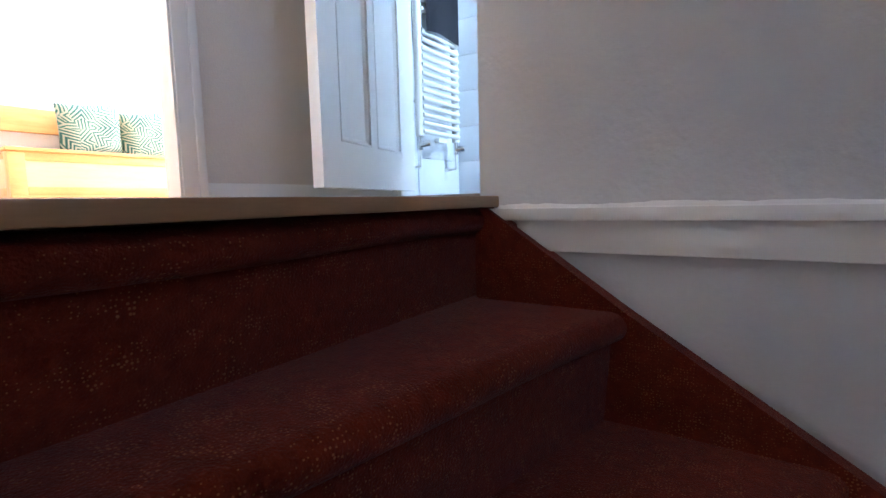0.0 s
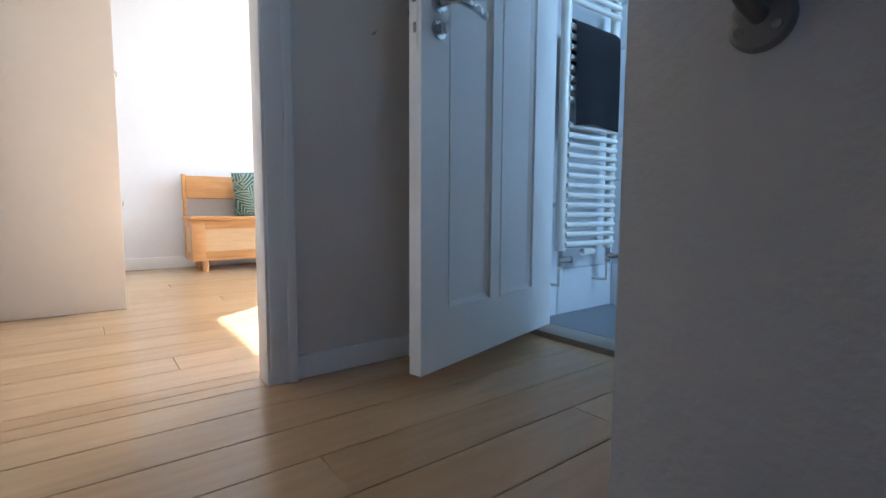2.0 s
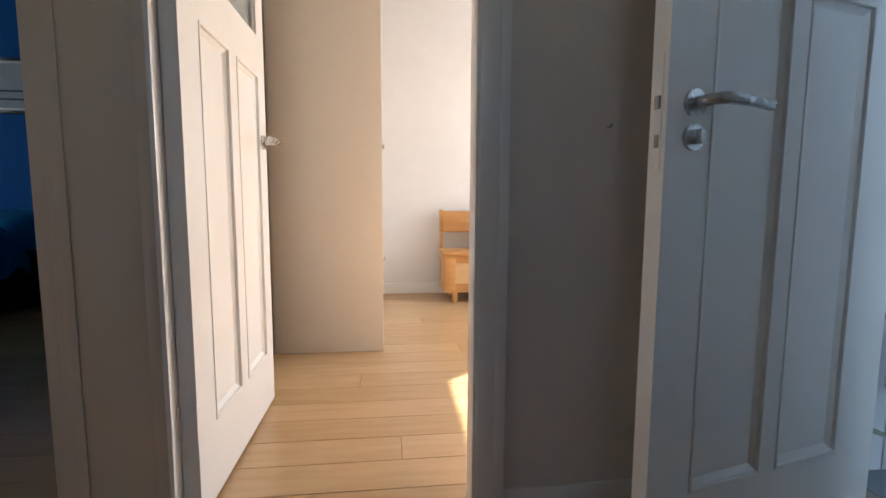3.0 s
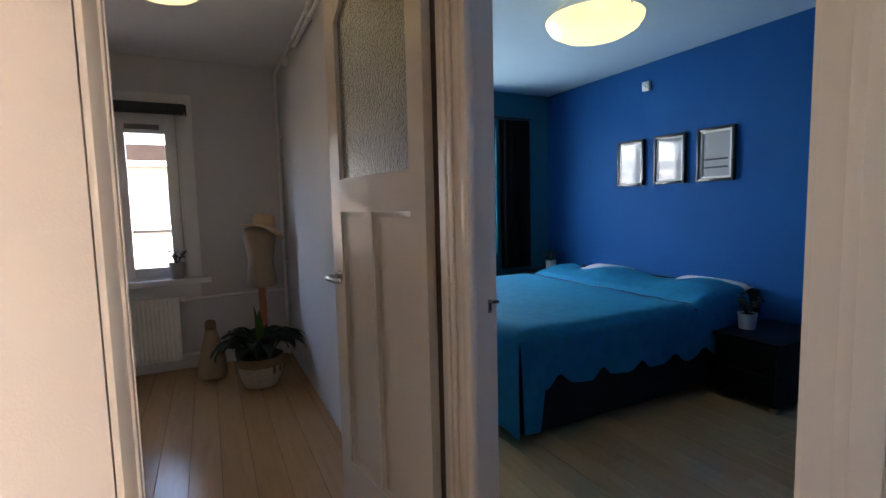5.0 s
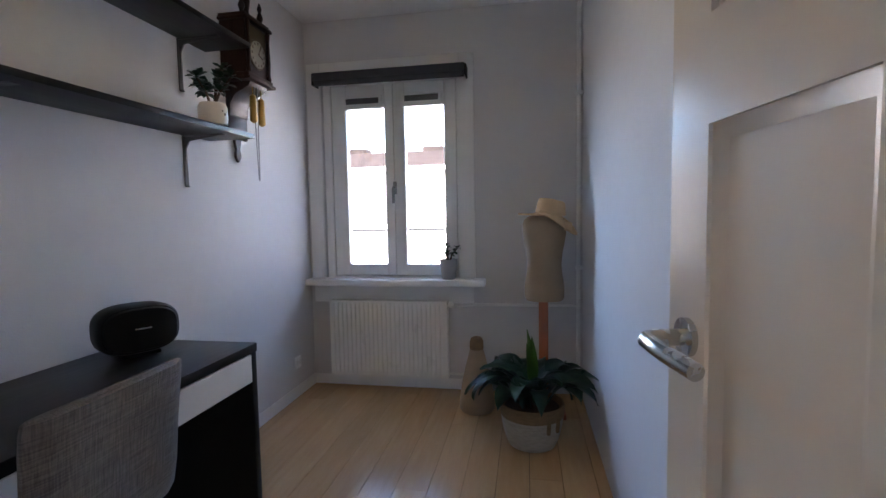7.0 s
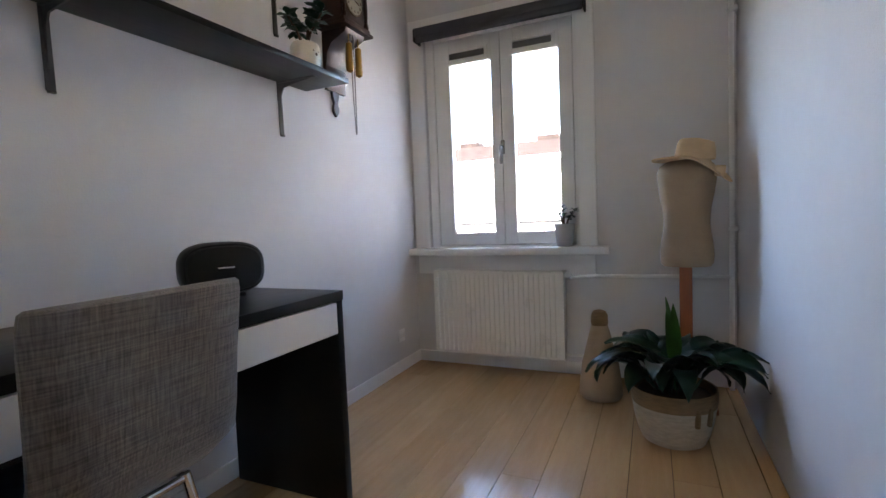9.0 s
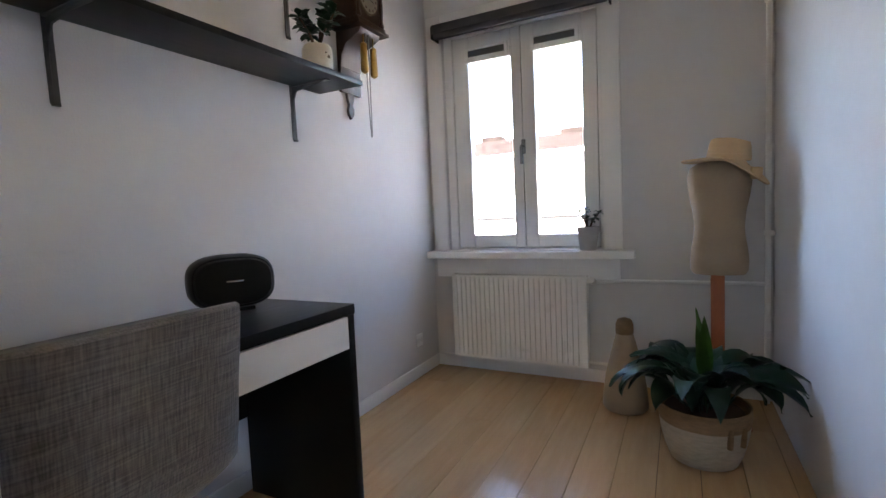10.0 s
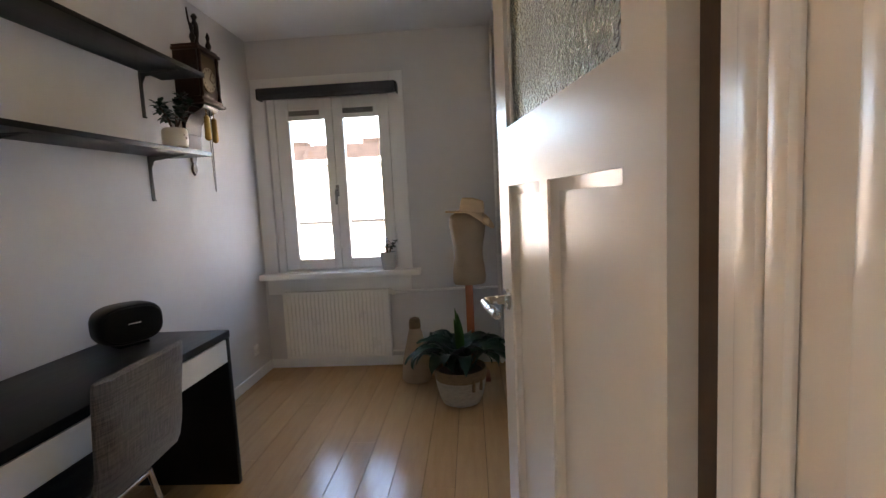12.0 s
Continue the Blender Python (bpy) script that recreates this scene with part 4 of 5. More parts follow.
def spath(bm, base, azim, length, rise, droop, width, twist, n=13):
    """A lance-shaped leaf on a thin stalk: the stalk climbs straight, the blade arches over and hangs to a drawn-out tip."""
    d = Vector((math.cos(azim), math.sin(azim), 0))
    sd = Vector((-d.y, d.x, 0))
    rows, p, el = [], Vector(base), rise
    for i in range(n + 1):
        f = i / n
        u = max(0.0, (f - 0.27) / 0.73)
        w = max(0.0028, width * math.sin(math.pi * u ** 0.72) ** 0.8 * (1 - 0.25 * u)) if 0 < u < 1 else (0.0028 if u == 0 else 0.0006)
        up = (d * -math.sin(el) + Vector((0, 0, math.cos(el))))
        ro = twist * u
        s2 = sd * math.cos(ro) + up * math.sin(ro)
        n2 = up * math.cos(ro) - sd * math.sin(ro)
        wav = 0.09 * width * math.sin(f * 13 + azim * 5)
        rows.append([bm.verts.new(p + s2 * w + n2 * (0.28 * w + wav)), bm.verts.new(p + s2 * w * 0.5 + n2 * 0.06 * w), bm.verts.new(p),
                     bm.verts.new(p - s2 * w * 0.5 + n2 * 0.06 * w), bm.verts.new(p - s2 * w + n2 * (0.28 * w - wav))])
        p = p + (d * math.cos(el) + Vector((0, 0, math.sin(el)))) * (length / n)
        el -= droop / n * (0.25 if f < 0.25 else 1.3)
    for a, c in zip(rows, rows[1:]):
        for k in range(4):
            bm.faces.new((a[k], a[k + 1], c[k + 1], c[k]))
    bmesh.ops.solidify(bm, geom=bm.faces[:], thickness=0.0011)
    return bm


pr = random.Random(11)
pot = thing("potted_plant", "large glossy green leafy plant in a two-tone basket pot", "plant")
PC = (1.585, -0.735)
BASKET = mat("white_washed_seagrass", (0.49, 0.42, 0.32), 0.85, var=0.16, scale=26, bump=0.9, bscale=60, stretch=(1, 1, 4))
RIMB = mat("natural_seagrass", (0.27, 0.17, 0.085), 0.85, var=0.2, scale=26, bump=0.9, bscale=60, stretch=(1, 1, 4))
part("basket", lathe(bmesh.new(), [(0.112, 0.0), (0.124, 0.006), (0.142, 0.05), (0.157, 0.11), (0.165, 0.165), (0.158, 0.165), (0.02, 0.155)], (PC[0], PC[1], 0), 40), BASKET, pot, "whitewashed woven basket")
part("basket_rim", lathe(bmesh.new(), [(0.165, 0.166), (0.169, 0.185), (0.170, 0.215), (0.167, 0.235), (0.160, 0.232), (0.157, 0.20), (0.02, 0.195)], (PC[0], PC[1], 0), 40), RIMB, pot, "natural brown woven rim")
part("soil", lathe(bmesh.new(), [(0.02, 0.196), (0.147, 0.20), (0.14, 0.208), (0.01, 0.212)], (PC[0], PC[1], 0), 24), JOINT, pot)
for i in range(46):
    az = i * 2.39996 + pr.uniform(-0.35, 0.35)
    inner = i / 46
    ln = pr.uniform(0.33, 0.45) * (1.0 - 0.16 * inner)
    rise = 1.0 + 0.45 * inner + pr.uniform(-0.15, 0.12)
    r0 = 0.06 * (1 - inner) + 0.012
    base = (PC[0] + r0 * math.cos(az), PC[1] + r0 * math.sin(az), 0.203)
    if PC[0] + math.cos(az) * ln * 0.72 > 1.89:
        ln *= 0.80
    part("leaf", spath(bmesh.new(), base, az, ln, rise, pr.uniform(1.7, 2.5) + (0.7 if i % 3 == 1 else 0), pr.uniform(0.054, 0.070), pr.uniform(-0.5, 0.5)), LEAF, pot)
for k in range(2):
    a0 = -1.05 + 0.36 * k
    part("tassel", tube(bmesh.new(), [(PC[0] + (0.163 + 0.006 * f) * math.cos(a0), PC[1] + (0.163 + 0.006 * f) * math.sin(a0), 0.19 - 0.075 * (1 - f)) for f in (0.0, 0.4, 0.8, 1.0)], [0.010, 0.011, 0.010, 0.007], 8), RIMB, pot, "brown raffia strip hanging from the rim")
for az, ln in ((2.0, 0.40), (4.2, 0.36), (4.6, 0.40)):
    part("new_leaf", spath(bmesh.new(), (PC[0] + 0.01, PC[1], 0.21), az, ln, 1.45, 0.25, 0.030, 0.2), NEWLEAF, pot, "fresh bright green upright leaf")


def succulent(name, label, pc, z, prof, potmat, size, seed, stems=3, square=False):
    r = random.Random(seed)
    s = thing(name, label, "plant")
    part("pot", lathe(bmesh.new(), prof, (pc[0], pc[1], z), 28), potmat, s)
    zt = z + max(q[1] for q in prof) - 0.012
    part("soil", lathe(bmesh.new(), [(0.005, 0.0), (prof[-2][0] * 0.92, 0.002), (0.004, 0.006)], (pc[0], pc[1], zt), 16), JOINT, s)
    tips = []
    STEM = mat("brown_succulent_stem", (0.10, 0.06, 0.035), 0.8, var=0.2, scale=40)
    for k in range(stems):
        az = r.uniform(0, 6.28) if stems > 3 else k * 6.28 / stems + 0.4
        hgt, out = size * r.uniform(0.55, 1.0), size * r.uniform(0.3, 0.65)
        mid = (pc[0] + out * 0.4 * math.cos(az), pc[1] + out * 0.4 * math.sin(az), zt + hgt * 0.5)
        tip = (pc[0] + out * math.cos(az), pc[1] + out * math.sin(az), zt + hgt)
        part("stem", tube(bmesh.new(), [(pc[0] + 0.01 * math.cos(az), pc[1] + 0.01 * math.sin(az), zt), mid, tip], [0.006, 0.005, 0.003], 8), STEM, s)
        tips += [tip, mid, tuple((a + c) / 2 for a, c in zip(mid, tip))]
    for t in tips:
        for j in range(9):
            az = r.uniform(0, 6.28)
            part("leaf", blade(bmesh.new(), t, az, size * r.uniform(0.20, 0.30), r.uniform(-0.5, 1.0), 0.5, size * 0.085, 6), LEAF, s)
    return s


STONEPOT = mat("grey_ceramic", (0.42, 0.42, 0.42), 0.6, var=0.08, scale=20)
WHITEPOT = mat("glazed_offwhite_ceramic", (0.62, 0.57, 0.50), 0.3, var=0.06, scale=14)
succulent("window_plant", "small jade plant in a grey pot on the sill", (1.03, -0.035), 0.79, [(0.042, 0), (0.047, 0.004), (0.062, 0.125), (0.064, 0.137), (0.058, 0.137), (0.055, 0.12), (0.01, 0.118)], STONEPOT, 0.13, 3)
sp = succulent("shelf_plant", "jade plant in an off-white pot with a small face", (0.16, -1.265), 1.657, [(0.04, 0), (0.058, 0.006), (0.063, 0.03), (0.062, 0.085), (0.054, 0.10), (0.049, 0.10), (0.046, 0.085), (0.01, 0.083)], WHITEPOT, 0.19, 8, 5)
b = bmesh.new()
for k in range(4):
    lathe(b, [(0.009, -0.0115), (0.011, 0.0), (0.008, 0.006)], (0.16 + 0.036 * math.cos(0.8 + k * 1.571), -1.265 + 0.036 * math.sin(0.8 + k * 1.571), 1.6575), 10)
part("feet", b, WHITEPOT, sp)
for dy, dz in ((-0.014, 0.062), (0.014, 0.062), (0.0, 0.048)):
    part("painted_mark", tube(bmesh.new(), [(0.221 - abs(dy) * 0.12, -1.268 + dy, 1.657 + dz), (0.2228 - abs(dy) * 0.12, -1.268 + dy, 1.657 + dz)], 0.0035 if dy else 0.007, 10), JOINT, sp)

sp.matrix_world = DIP

# ---- wall clock ----
clk = thing("wall_clock", "antique dark wooden wall clock with brass weights", "clock")
CLW = mat("dark_walnut", (0.036, 0.013, 0.007), 0.46, spec=0.3, var=0.25, scale=9, stretch=(5, 5, 0.8))
BRASS = mat("aged_brass", (0.42, 0.25, 0.075), 0.33, metal=1.0, var=0.12, scale=20)
CY0, CY1 = -0.965, -0.745
part("case", box(0.002, CY0, 1.985, 0.145, CY1, 2.25, 0.003), CLW, clk)
b = bmesh.new()
bx(b, 0.002, CY0 - 0.016, 2.25, 0.168, CY1 + 0.016, 2.268, 0.004)
bx(b, 0.002, CY0 - 0.006, 2.268, 0.155, CY1 + 0.006, 2.285, 0.003)
part("cornice", b, CLW, clk)
b = bmesh.new()
bx(b, 0.002, CY0 - 0.018, 1.945, 0.178, CY1 + 0.018, 1.962, 0.004)
bx(b, 0.002, CY0 - 0.008, 1.962, 0.166, CY1 + 0.008, 1.985, 0.005)
part("base_moulding", b, CLW, clk)
part("back_board", box(0.001, CY0 + 0.03, 1.66, 0.02, CY1 - 0.03, 1.945, 0.003), CLW, clk)
b = bmesh.new()
pf = [(0.003, 1.9445), (0.150, 1.9445), (0.142, 1.925), (0.105, 1.905), (0.060, 1.885), (0.030, 1.84), (0.022, 1.78), (0.003, 1.77)]
lo = [b.verts.new((x, CY0 + 0.028, z)) for x, z in pf]
hi = [b.verts.new((x, CY1 - 0.028, z)) for x, z in pf]
b.faces.new(lo)
b.faces.new(hi[::-1])
for i in range(len(pf)):
    b.faces.new((lo[i], lo[(i + 1) % len(pf)], hi[(i + 1) % len(pf)], hi[i]))
part("under_bracket", b, CLW, clk)
for y in (CY0 + 0.014, CY1 - 0.014):
    part("column", lathe(bmesh.new(), [(0.011, 0), (0.013, 0.01), (0.008, 0.03), (0.011, 0.10), (0.008, 0.20), (0.012, 0.245), (0.010, 0.262)], (0.156, y, 1.986), 12), CLW, clk)
b = bmesh.new()
tube(b, [(0.146, (CY0 + CY1) / 2, 2.10), (0.151, (CY0 + CY1) / 2, 2.10)], 0.078, 32)
bx(b, 0.146, CY0 + 0.03, 2.10, 0.149, CY1 - 0.03, 2.235)
part("dial_plate", b, mat("dark_bronze_dial", (0.10, 0.065, 0.03), 0.4, metal=0.7, var=0.15, scale=30), clk, "dark bronze dial plate")
b = bmesh.new()
tube(b, [(0.1512, (CY0 + CY1) / 2, 2.10), (0.1532, (CY0 + CY1) / 2, 2.10)], 0.07, 32)
part("chapter_ring", b, mat("silvered_dial", (0.26, 0.225, 0.16), 0.4, var=0.12), clk)
for k in range(12):
    a = k * math.pi / 6
    cy, cz = (CY0 + CY1) / 2 + 0.057 * math.sin(a), 2.10 + 0.057 * math.cos(a)
    part("hour_mark", box(0.1533, cy - 0.005, cz - 0.006, 0.1537, cy + 0.005, cz + 0.006), JOINT, clk)
for a, ln in ((1.9, 0.04), (0.5, 0.055)):
    c0 = Vector((0.1555, (CY0 + CY1) / 2, 2.10))
    part("clock_hand", tube(bmesh.new(), [c0, c0 + Vector((0, math.sin(a) * ln, math.cos(a) * ln))], 0.002, 6), JOINT, clk)
for y, z in ((-0.895, 1.735), (-0.815, 1.73)):
    part("weight", lathe(bmesh.new(), [(0.006, 0), (0.017, 0.008), (0.019, 0.02), (0.016, 0.13), (0.017, 0.14), (0.007, 0.15)], (0.135, y, z), 16), BRASS, clk, "brass pear weight")
    part("chain", tube(bmesh.new(), [(0.135, y, z + 0.15), (0.135, y, 1.945)], 0.0025, 6), BRASS, clk)
part("loose_chain", tube(bmesh.new(), [(0.14, -0.86, 1.945), (0.14, -0.865, 1.62), (0.14, -0.868, 1.44), (0.14, -0.872, 1.43), (0.14, -0.876, 1.44), (0.14, -0.885, 1.62), (0.14, -0.89, 1.945)], 0.003, 6), GREYMETAL, clk)
b = bmesh.new()
pf = [(0.0, 0.0), (0.028, 0.0), (0.022, -0.03), (0.012, -0.055), (0.022, -0.08), (0.02, -0.10), (0.0, -0.125), (-0.02, -0.10), (-0.022, -0.08), (-0.012, -0.055), (-0.022, -0.03), (-0.028, 0.0)]
lo = [b.verts.new((0.001, -0.86 + y, 1.66 + z)) for y, z in pf]
hi = [b.verts.new((0.016, -0.86 + y, 1.66 + z)) for y, z in pf]
b.faces.new(lo[::-1])
b.faces.new(hi)
for i in range(len(pf)):
    b.faces.new((lo[i], lo[(i + 1) % len(pf)], hi[(i + 1) % len(pf)], hi[i]))
part("tail_piece", b, CLW, clk, "shaped wooden tail piece")
fg = mat("dark_bronze", (0.03, 0.02, 0.015), 0.4, metal=0.6, var=0.2, scale=30)
part("crest_figure", tube(bmesh.new(), [(0.09, -0.855, 2.285), (0.09, -0.855, 2.33), (0.09, -0.85, 2.38), (0.09, -0.85, 2.43), (0.09, -0.85, 2.45), (0.09, -0.85, 2.475), (0.09, -0.85, 2.49)], [0.03, 0.016, 0.021, 0.02, 0.010, 0.019, 0.008], 12), fg, clk, "dark bronze crest ornament")
part("crest_arm", tube(bmesh.new(), [(0.09, -0.85, 2.42), (0.09, -0.90, 2.40), (0.09, -0.915, 2.44), (0.09, -0.925, 2.50)], [0.008, 0.007, 0.006, 0.004], 8), fg, clk)
for y in (-0.94, -0.77):
    part("finial", lathe(bmesh.new(), [(0.016, 0), (0.010, 0.015), (0.018, 0.04), (0.008, 0.07), (0.013, 0.09), (0.003, 0.12)], (0.12, y, 2.285), 12), fg, clk)

# ---- radiator ----
rad = thing("radiator", "white ribbed panel radiator below the window", "radiator")
RX0, RX1, RZ0, RZ1 = 0.186, 1.028, 0.112, 0.645
b = bmesh.new()
nr = 25
pitch = (RX1 - RX0 - 0.05) / nr
xs = [(RX0, -0.105), (RX0, -0.122), (RX0 + 0.02, -0.126)]
for i in range(nr):
    x = RX0 + 0.025 + i * pitch
    xs += [(x + 0.15 * pitch, -0.126), (x + 0.3 * pitch, -0.117), (x + 0.7 * pitch, -0.117), (x + 0.85 * pitch, -0.126)]
xs += [(RX1 - 0.02, -0.126), (RX1, -0.122), (RX1, -0.105)]
rows = []
for z, k in ((RZ0, 1), (RZ0 + 0.012, 1), (RZ0 + 0.03, 0), (RZ1 - 0.03, 0), (RZ1 - 0.012, 1), (RZ1, 1)):
    rows.append([b.verts.new((x, y if not k else (-0.124 if y < -0.11 else y), z)) for x, y in xs])
for p, q in zip(rows, rows[1:]):
    for i in range(len(xs) - 1):
        b.faces.new((p[i], p[i + 1], q[i + 1], q[i]))
b.faces.new(rows[0][::-1])
b.faces.new(rows[-1])
part("front_panel", b, RADWHITE, rad)
part("rear_panel", box(RX0 + 0.005, -0.055, RZ0, RX1 - 0.005, -0.04, RZ1 - 0.005, 0.003), RADWHITE, rad)
b = bmesh.new()
bx(b, RX0, -0.105, RZ1 - 0.035, RX0 + 0.004, -0.045, RZ1)
bx(b, RX1 - 0.004, -0.105, RZ0, RX1, -0.045, RZ1)
for i in range(40):
    x = RX0 + 0.012 + i * (RX1 - RX0 - 0.024) / 39
    bx(b, x, -0.105, RZ1 - 0.006, x + 0.006, -0.045, RZ1 - 0.002)
part("top_grille", b, RADWHITE, rad)
b = bmesh.new()
tube(b, [(1.028, -0.09, 0.612), (1.06, -0.09, 0.612)], 0.011, 12)
tube(b, [(1.062, -0.09, 0.612), (1.062, -0.165, 0.635)], 0.019, 16)
part("valve", b, RADWHITE, rad, "white round thermostat valve")
part("return_pipe", tube(bmesh.new(), [(1.028, -0.09, 0.14), (1.16, -0.09, 0.14), (1.17, -0.06, 0.14), (1.17, -0.02, 0.14)], 0.009, 10), RADWHITE, rad)
hp = thing("heating_pipes", "white painted heating pipes along wall and ceiling", "pipe")
part("pipe", tube(bmesh.new(), [(1.06, -0.09, 0.612), (1.12, -0.075, 0.612), (1.20, -0.03, 0.612), (1.86, -0.03, 0.615), (1.89, -0.03, 0.615)], 0.010, 10), TRIM, hp)
part("pipe", tube(bmesh.new(), [(1.897, -0.03, 0.0), (1.897, -0.03, 2.50), (1.897, -0.05, 2.54), (1.897, -0.09, 2.55), (1.897, -3.29, 2.55)], 0.013, 12), TRIM, hp)
part("pipe", tube(bmesh.new(), [(1.90, -1.0, 2.604), (1.90, -1.0, 2.50), (1.90, -1.03, 2.49), (1.90, -3.29, 2.49)], 0.013, 12), TRIM, hp)
for z in (0.87, 2.0):
    part("pipe_clip", box(1.88, -0.055, z - 0.012, 1.925, -0.008, z + 0.012, 0.003), TRIM, hp)
for y in (-0.6, -1.6, -2.6):
    part("pipe_clip", box(1.88, y - 0.012, 2.475, 1.9249, y + 0.012, 2.57, 0.003), TRIM, hp)
so = thing("wall_socket", "white double wall socket above the baseboard", "socket")
part("plate", box(0.0, -0.305, 0.195, 0.009, -0.225, 0.275, 0.004), TRIM, so)
for y in (-0.285, -0.245):
    part("outlet", tube(bmesh.new(), [(0.009, y, 0.235), (0.0115, y, 0.235)], 0.017, 18), WHITELAM, so)

pb = bmesh.new()
rows = []
for i in range(25):
    row = []
    for j in range(9):
        y, z = -2.40 + 0.26 * i / 24, 0.905 + 0.075 * j / 8
        rim = i in (0, 24) or j in (0, 8)
        row.append(pb.verts.new((0.0006 if rim else 0.0022 + 0.0016 * noise.noise(Vector((y * 130, z * 130, 0))), y + 0.006 * noise.noise(Vector((z * 60, i, 0))), z + 0.010 * noise.noise(Vector((y * 22, j, 5))))))
    rows.append(row)
for p, q in zip(rows, rows[1:]):
    for j in range(8):
        pb.faces.new((p[j], p[j + 1], q[j + 1], q[j]))
solid("wall_patch", pb, STUDYWALL, "rough filled patch in the painted wallpaper", "wall patch", "structure")

# ---- dress form, hat, vase ----
man = bmesh.new()
lathe(man, [(0.02, 0.0), (0.105, 0.004), (0.116, 0.02), (0.119, 0.06), (0.114, 0.12), (0.104, 0.18), (0.101, 0.22), (0.107, 0.29), (0.121, 0.36), (0.129, 0.42), (0.130, 0.46), (0.118, 0.495), (0.085, 0.515), (0.04, 0.52)], (0, 0, 0), 32, 1.0, 0.72)
mo = solid("dress_form", man, LINEN, "headless linen-covered dress form torso on a post", "mannequin")
mo.location = (1.666, -0.34, 0.70)
st = thing("dress_form_stand", "red-orange wooden post stand of the dress form", "stand")
part("post", box(1.632, -0.362, 0.03, 1.688, -0.318, 0.705, 0.004), POST, st)
part("base", box(1.60, -0.43, 0.0, 1.79, -0.25, 0.03, 0.006), POST, st)
hat = thing("felt_hat", "cream wide-brimmed felt hat on the dress form", "hat", pose(1.690, -0.345, 1.222, 3, 6, 0))
hb = bmesh.new()
seg = 40
prof = [(0.075, 0.012), (0.09, 0.004), (0.13, 0.004), (0.172, 0.010), (0.180, 0.006), (0.175, 0.0), (0.13, -0.004), (0.085, -0.006), (0.076, 0.0)]
rings = []
for r, z in prof:
    rings.append([hb.verts.new((r * math.cos(2 * math.pi * k / seg), r * 0.92 * math.sin(2 * math.pi * k / seg), z + (r - 0.07) * (0.06 - 1.05 * max(0.0, math.cos(2 * math.pi * k / seg + 0.3)) ** 1.5 - 0.22 * max(0.0, -math.cos(2 * math.pi * k / seg)) - 0.12 * max(0.0, math.sin(2 * math.pi * k / seg))))) for k in range(seg)])
for p, q in zip(rings, rings[1:] + rings[:1]):
    for k in range(seg):
        hb.faces.new((p[k], p[(k + 1) % seg], q[(k + 1) % seg], q[k]))
part("brim", hb, FELT, hat)
hc = bmesh.new()
rings = []
for r, z, dip in ((0.083, 0.0, 0), (0.082, 0.03, 0), (0.078, 0.070, 0), (0.072, 0.090, 0), (0.06, 0.099, 0.2), (0.035, 0.096, 0.7), (0.004, 0.090, 1.0)):
    rings.append([hc.verts.new((r * 1.06 * math.cos(2 * math.pi * k / seg), r * 0.9 * math.sin(2 * math.pi * k / seg), z - 0.016 * dip - 0.012 * max(0, math.cos(2 * math.pi * k / seg)) * (z / 0.1))) for k in range(seg)])
for p, q in zip(rings, rings[1:]):
    for k in range(seg):
        hc.faces.new((p[k], p[(k + 1) % seg], q[(k + 1) % seg], q[k]))
hc.faces.new(rings[-1])
part("crown", hc, FELT, hat).location.x = 0.012
part("hat_band", lathe(bmesh.new(), [(0.0835, 0.004), (0.0845, 0.006), (0.0835, 0.026), (0.082, 0.027)], (0.012, 0, 0), 40, 1.06, 0.9), FELT, hat)
part("bow", oval(bmesh.new(), 0.0, 0.035, 0.026, 0.026, 0.0), FELT, hat, "rolled felt bow under the brim").location = (0.095, -0.085, -0.055)
va = thing("floor_vase", "tapered beige floor vase with brown cap", "vase")
part("body", lathe(bmesh.new(), [(0.02, 0), (0.100, 0.003), (0.110, 0.018), (0.108, 0.08), (0.094, 0.18), (0.070, 0.28), (0.050, 0.36), (0.041, 0.39)], (1.25, -0.34, 0), 32), LINEN, va)
part("cap", lathe(bmesh.new(), [(0.040, 0.388), (0.044, 0.40), (0.043, 0.44), (0.033, 0.463), (0.008, 0.472)], (1.25, -0.34, 0), 24), RIMB, va)

# ---- ceiling lamps ----


def bowl(x, y, r, zb, label):
    l = thing("ceiling_lamp", label, "lamp", group="ceiling lamps")
    zr = zb + 0.105
    part("shade", lathe(bmesh.new(), [(r * 0.96, 0.004), (r, 0.0), (r * 0.985, -0.018), (r * 0.90, -0.052), (r * 0.68, -0.085), (r * 0.34, -0.101), (0.01, -0.105), (0.01, -0.099), (r * 0.33, -0.095), (r * 0.67, -0.079), (r * 0.88, -0.047), (r * 0.96, -0.014)], (x, y, zr), 44), WARMGLOW, l, "glowing marbled yellow glass bowl")
    part("base", lathe(bmesh.new(), [(0.06, 0.0), (0.065, 0.02), (0.065, 0.045)], (x, y, H - 0.044), 30), CHROME, l)
    for k in range(3):
        a = 0.5 + k * 2.094
        part("rod", tube(bmesh.new(), [(x + 0.05 * math.cos(a), y + 0.05 * math.sin(a), H - 0.03), (x + r * 0.985 * math.cos(a), y + r * 0.985 * math.sin(a), zr + 0.012), (x + r * 1.01 * math.cos(a), y + r * 1.01 * math.sin(a), zr - 0.012)], 0.004, 8), CHROME, l)
    return l


bowl(3.31, -2.475, 0.27, 2.27, "lit yellow glass bowl lamp below the bedroom ceiling")
bowl(1.16, -2.11, 0.21, 2.282, "lit yellow glass bowl lamp below the study ceiling")

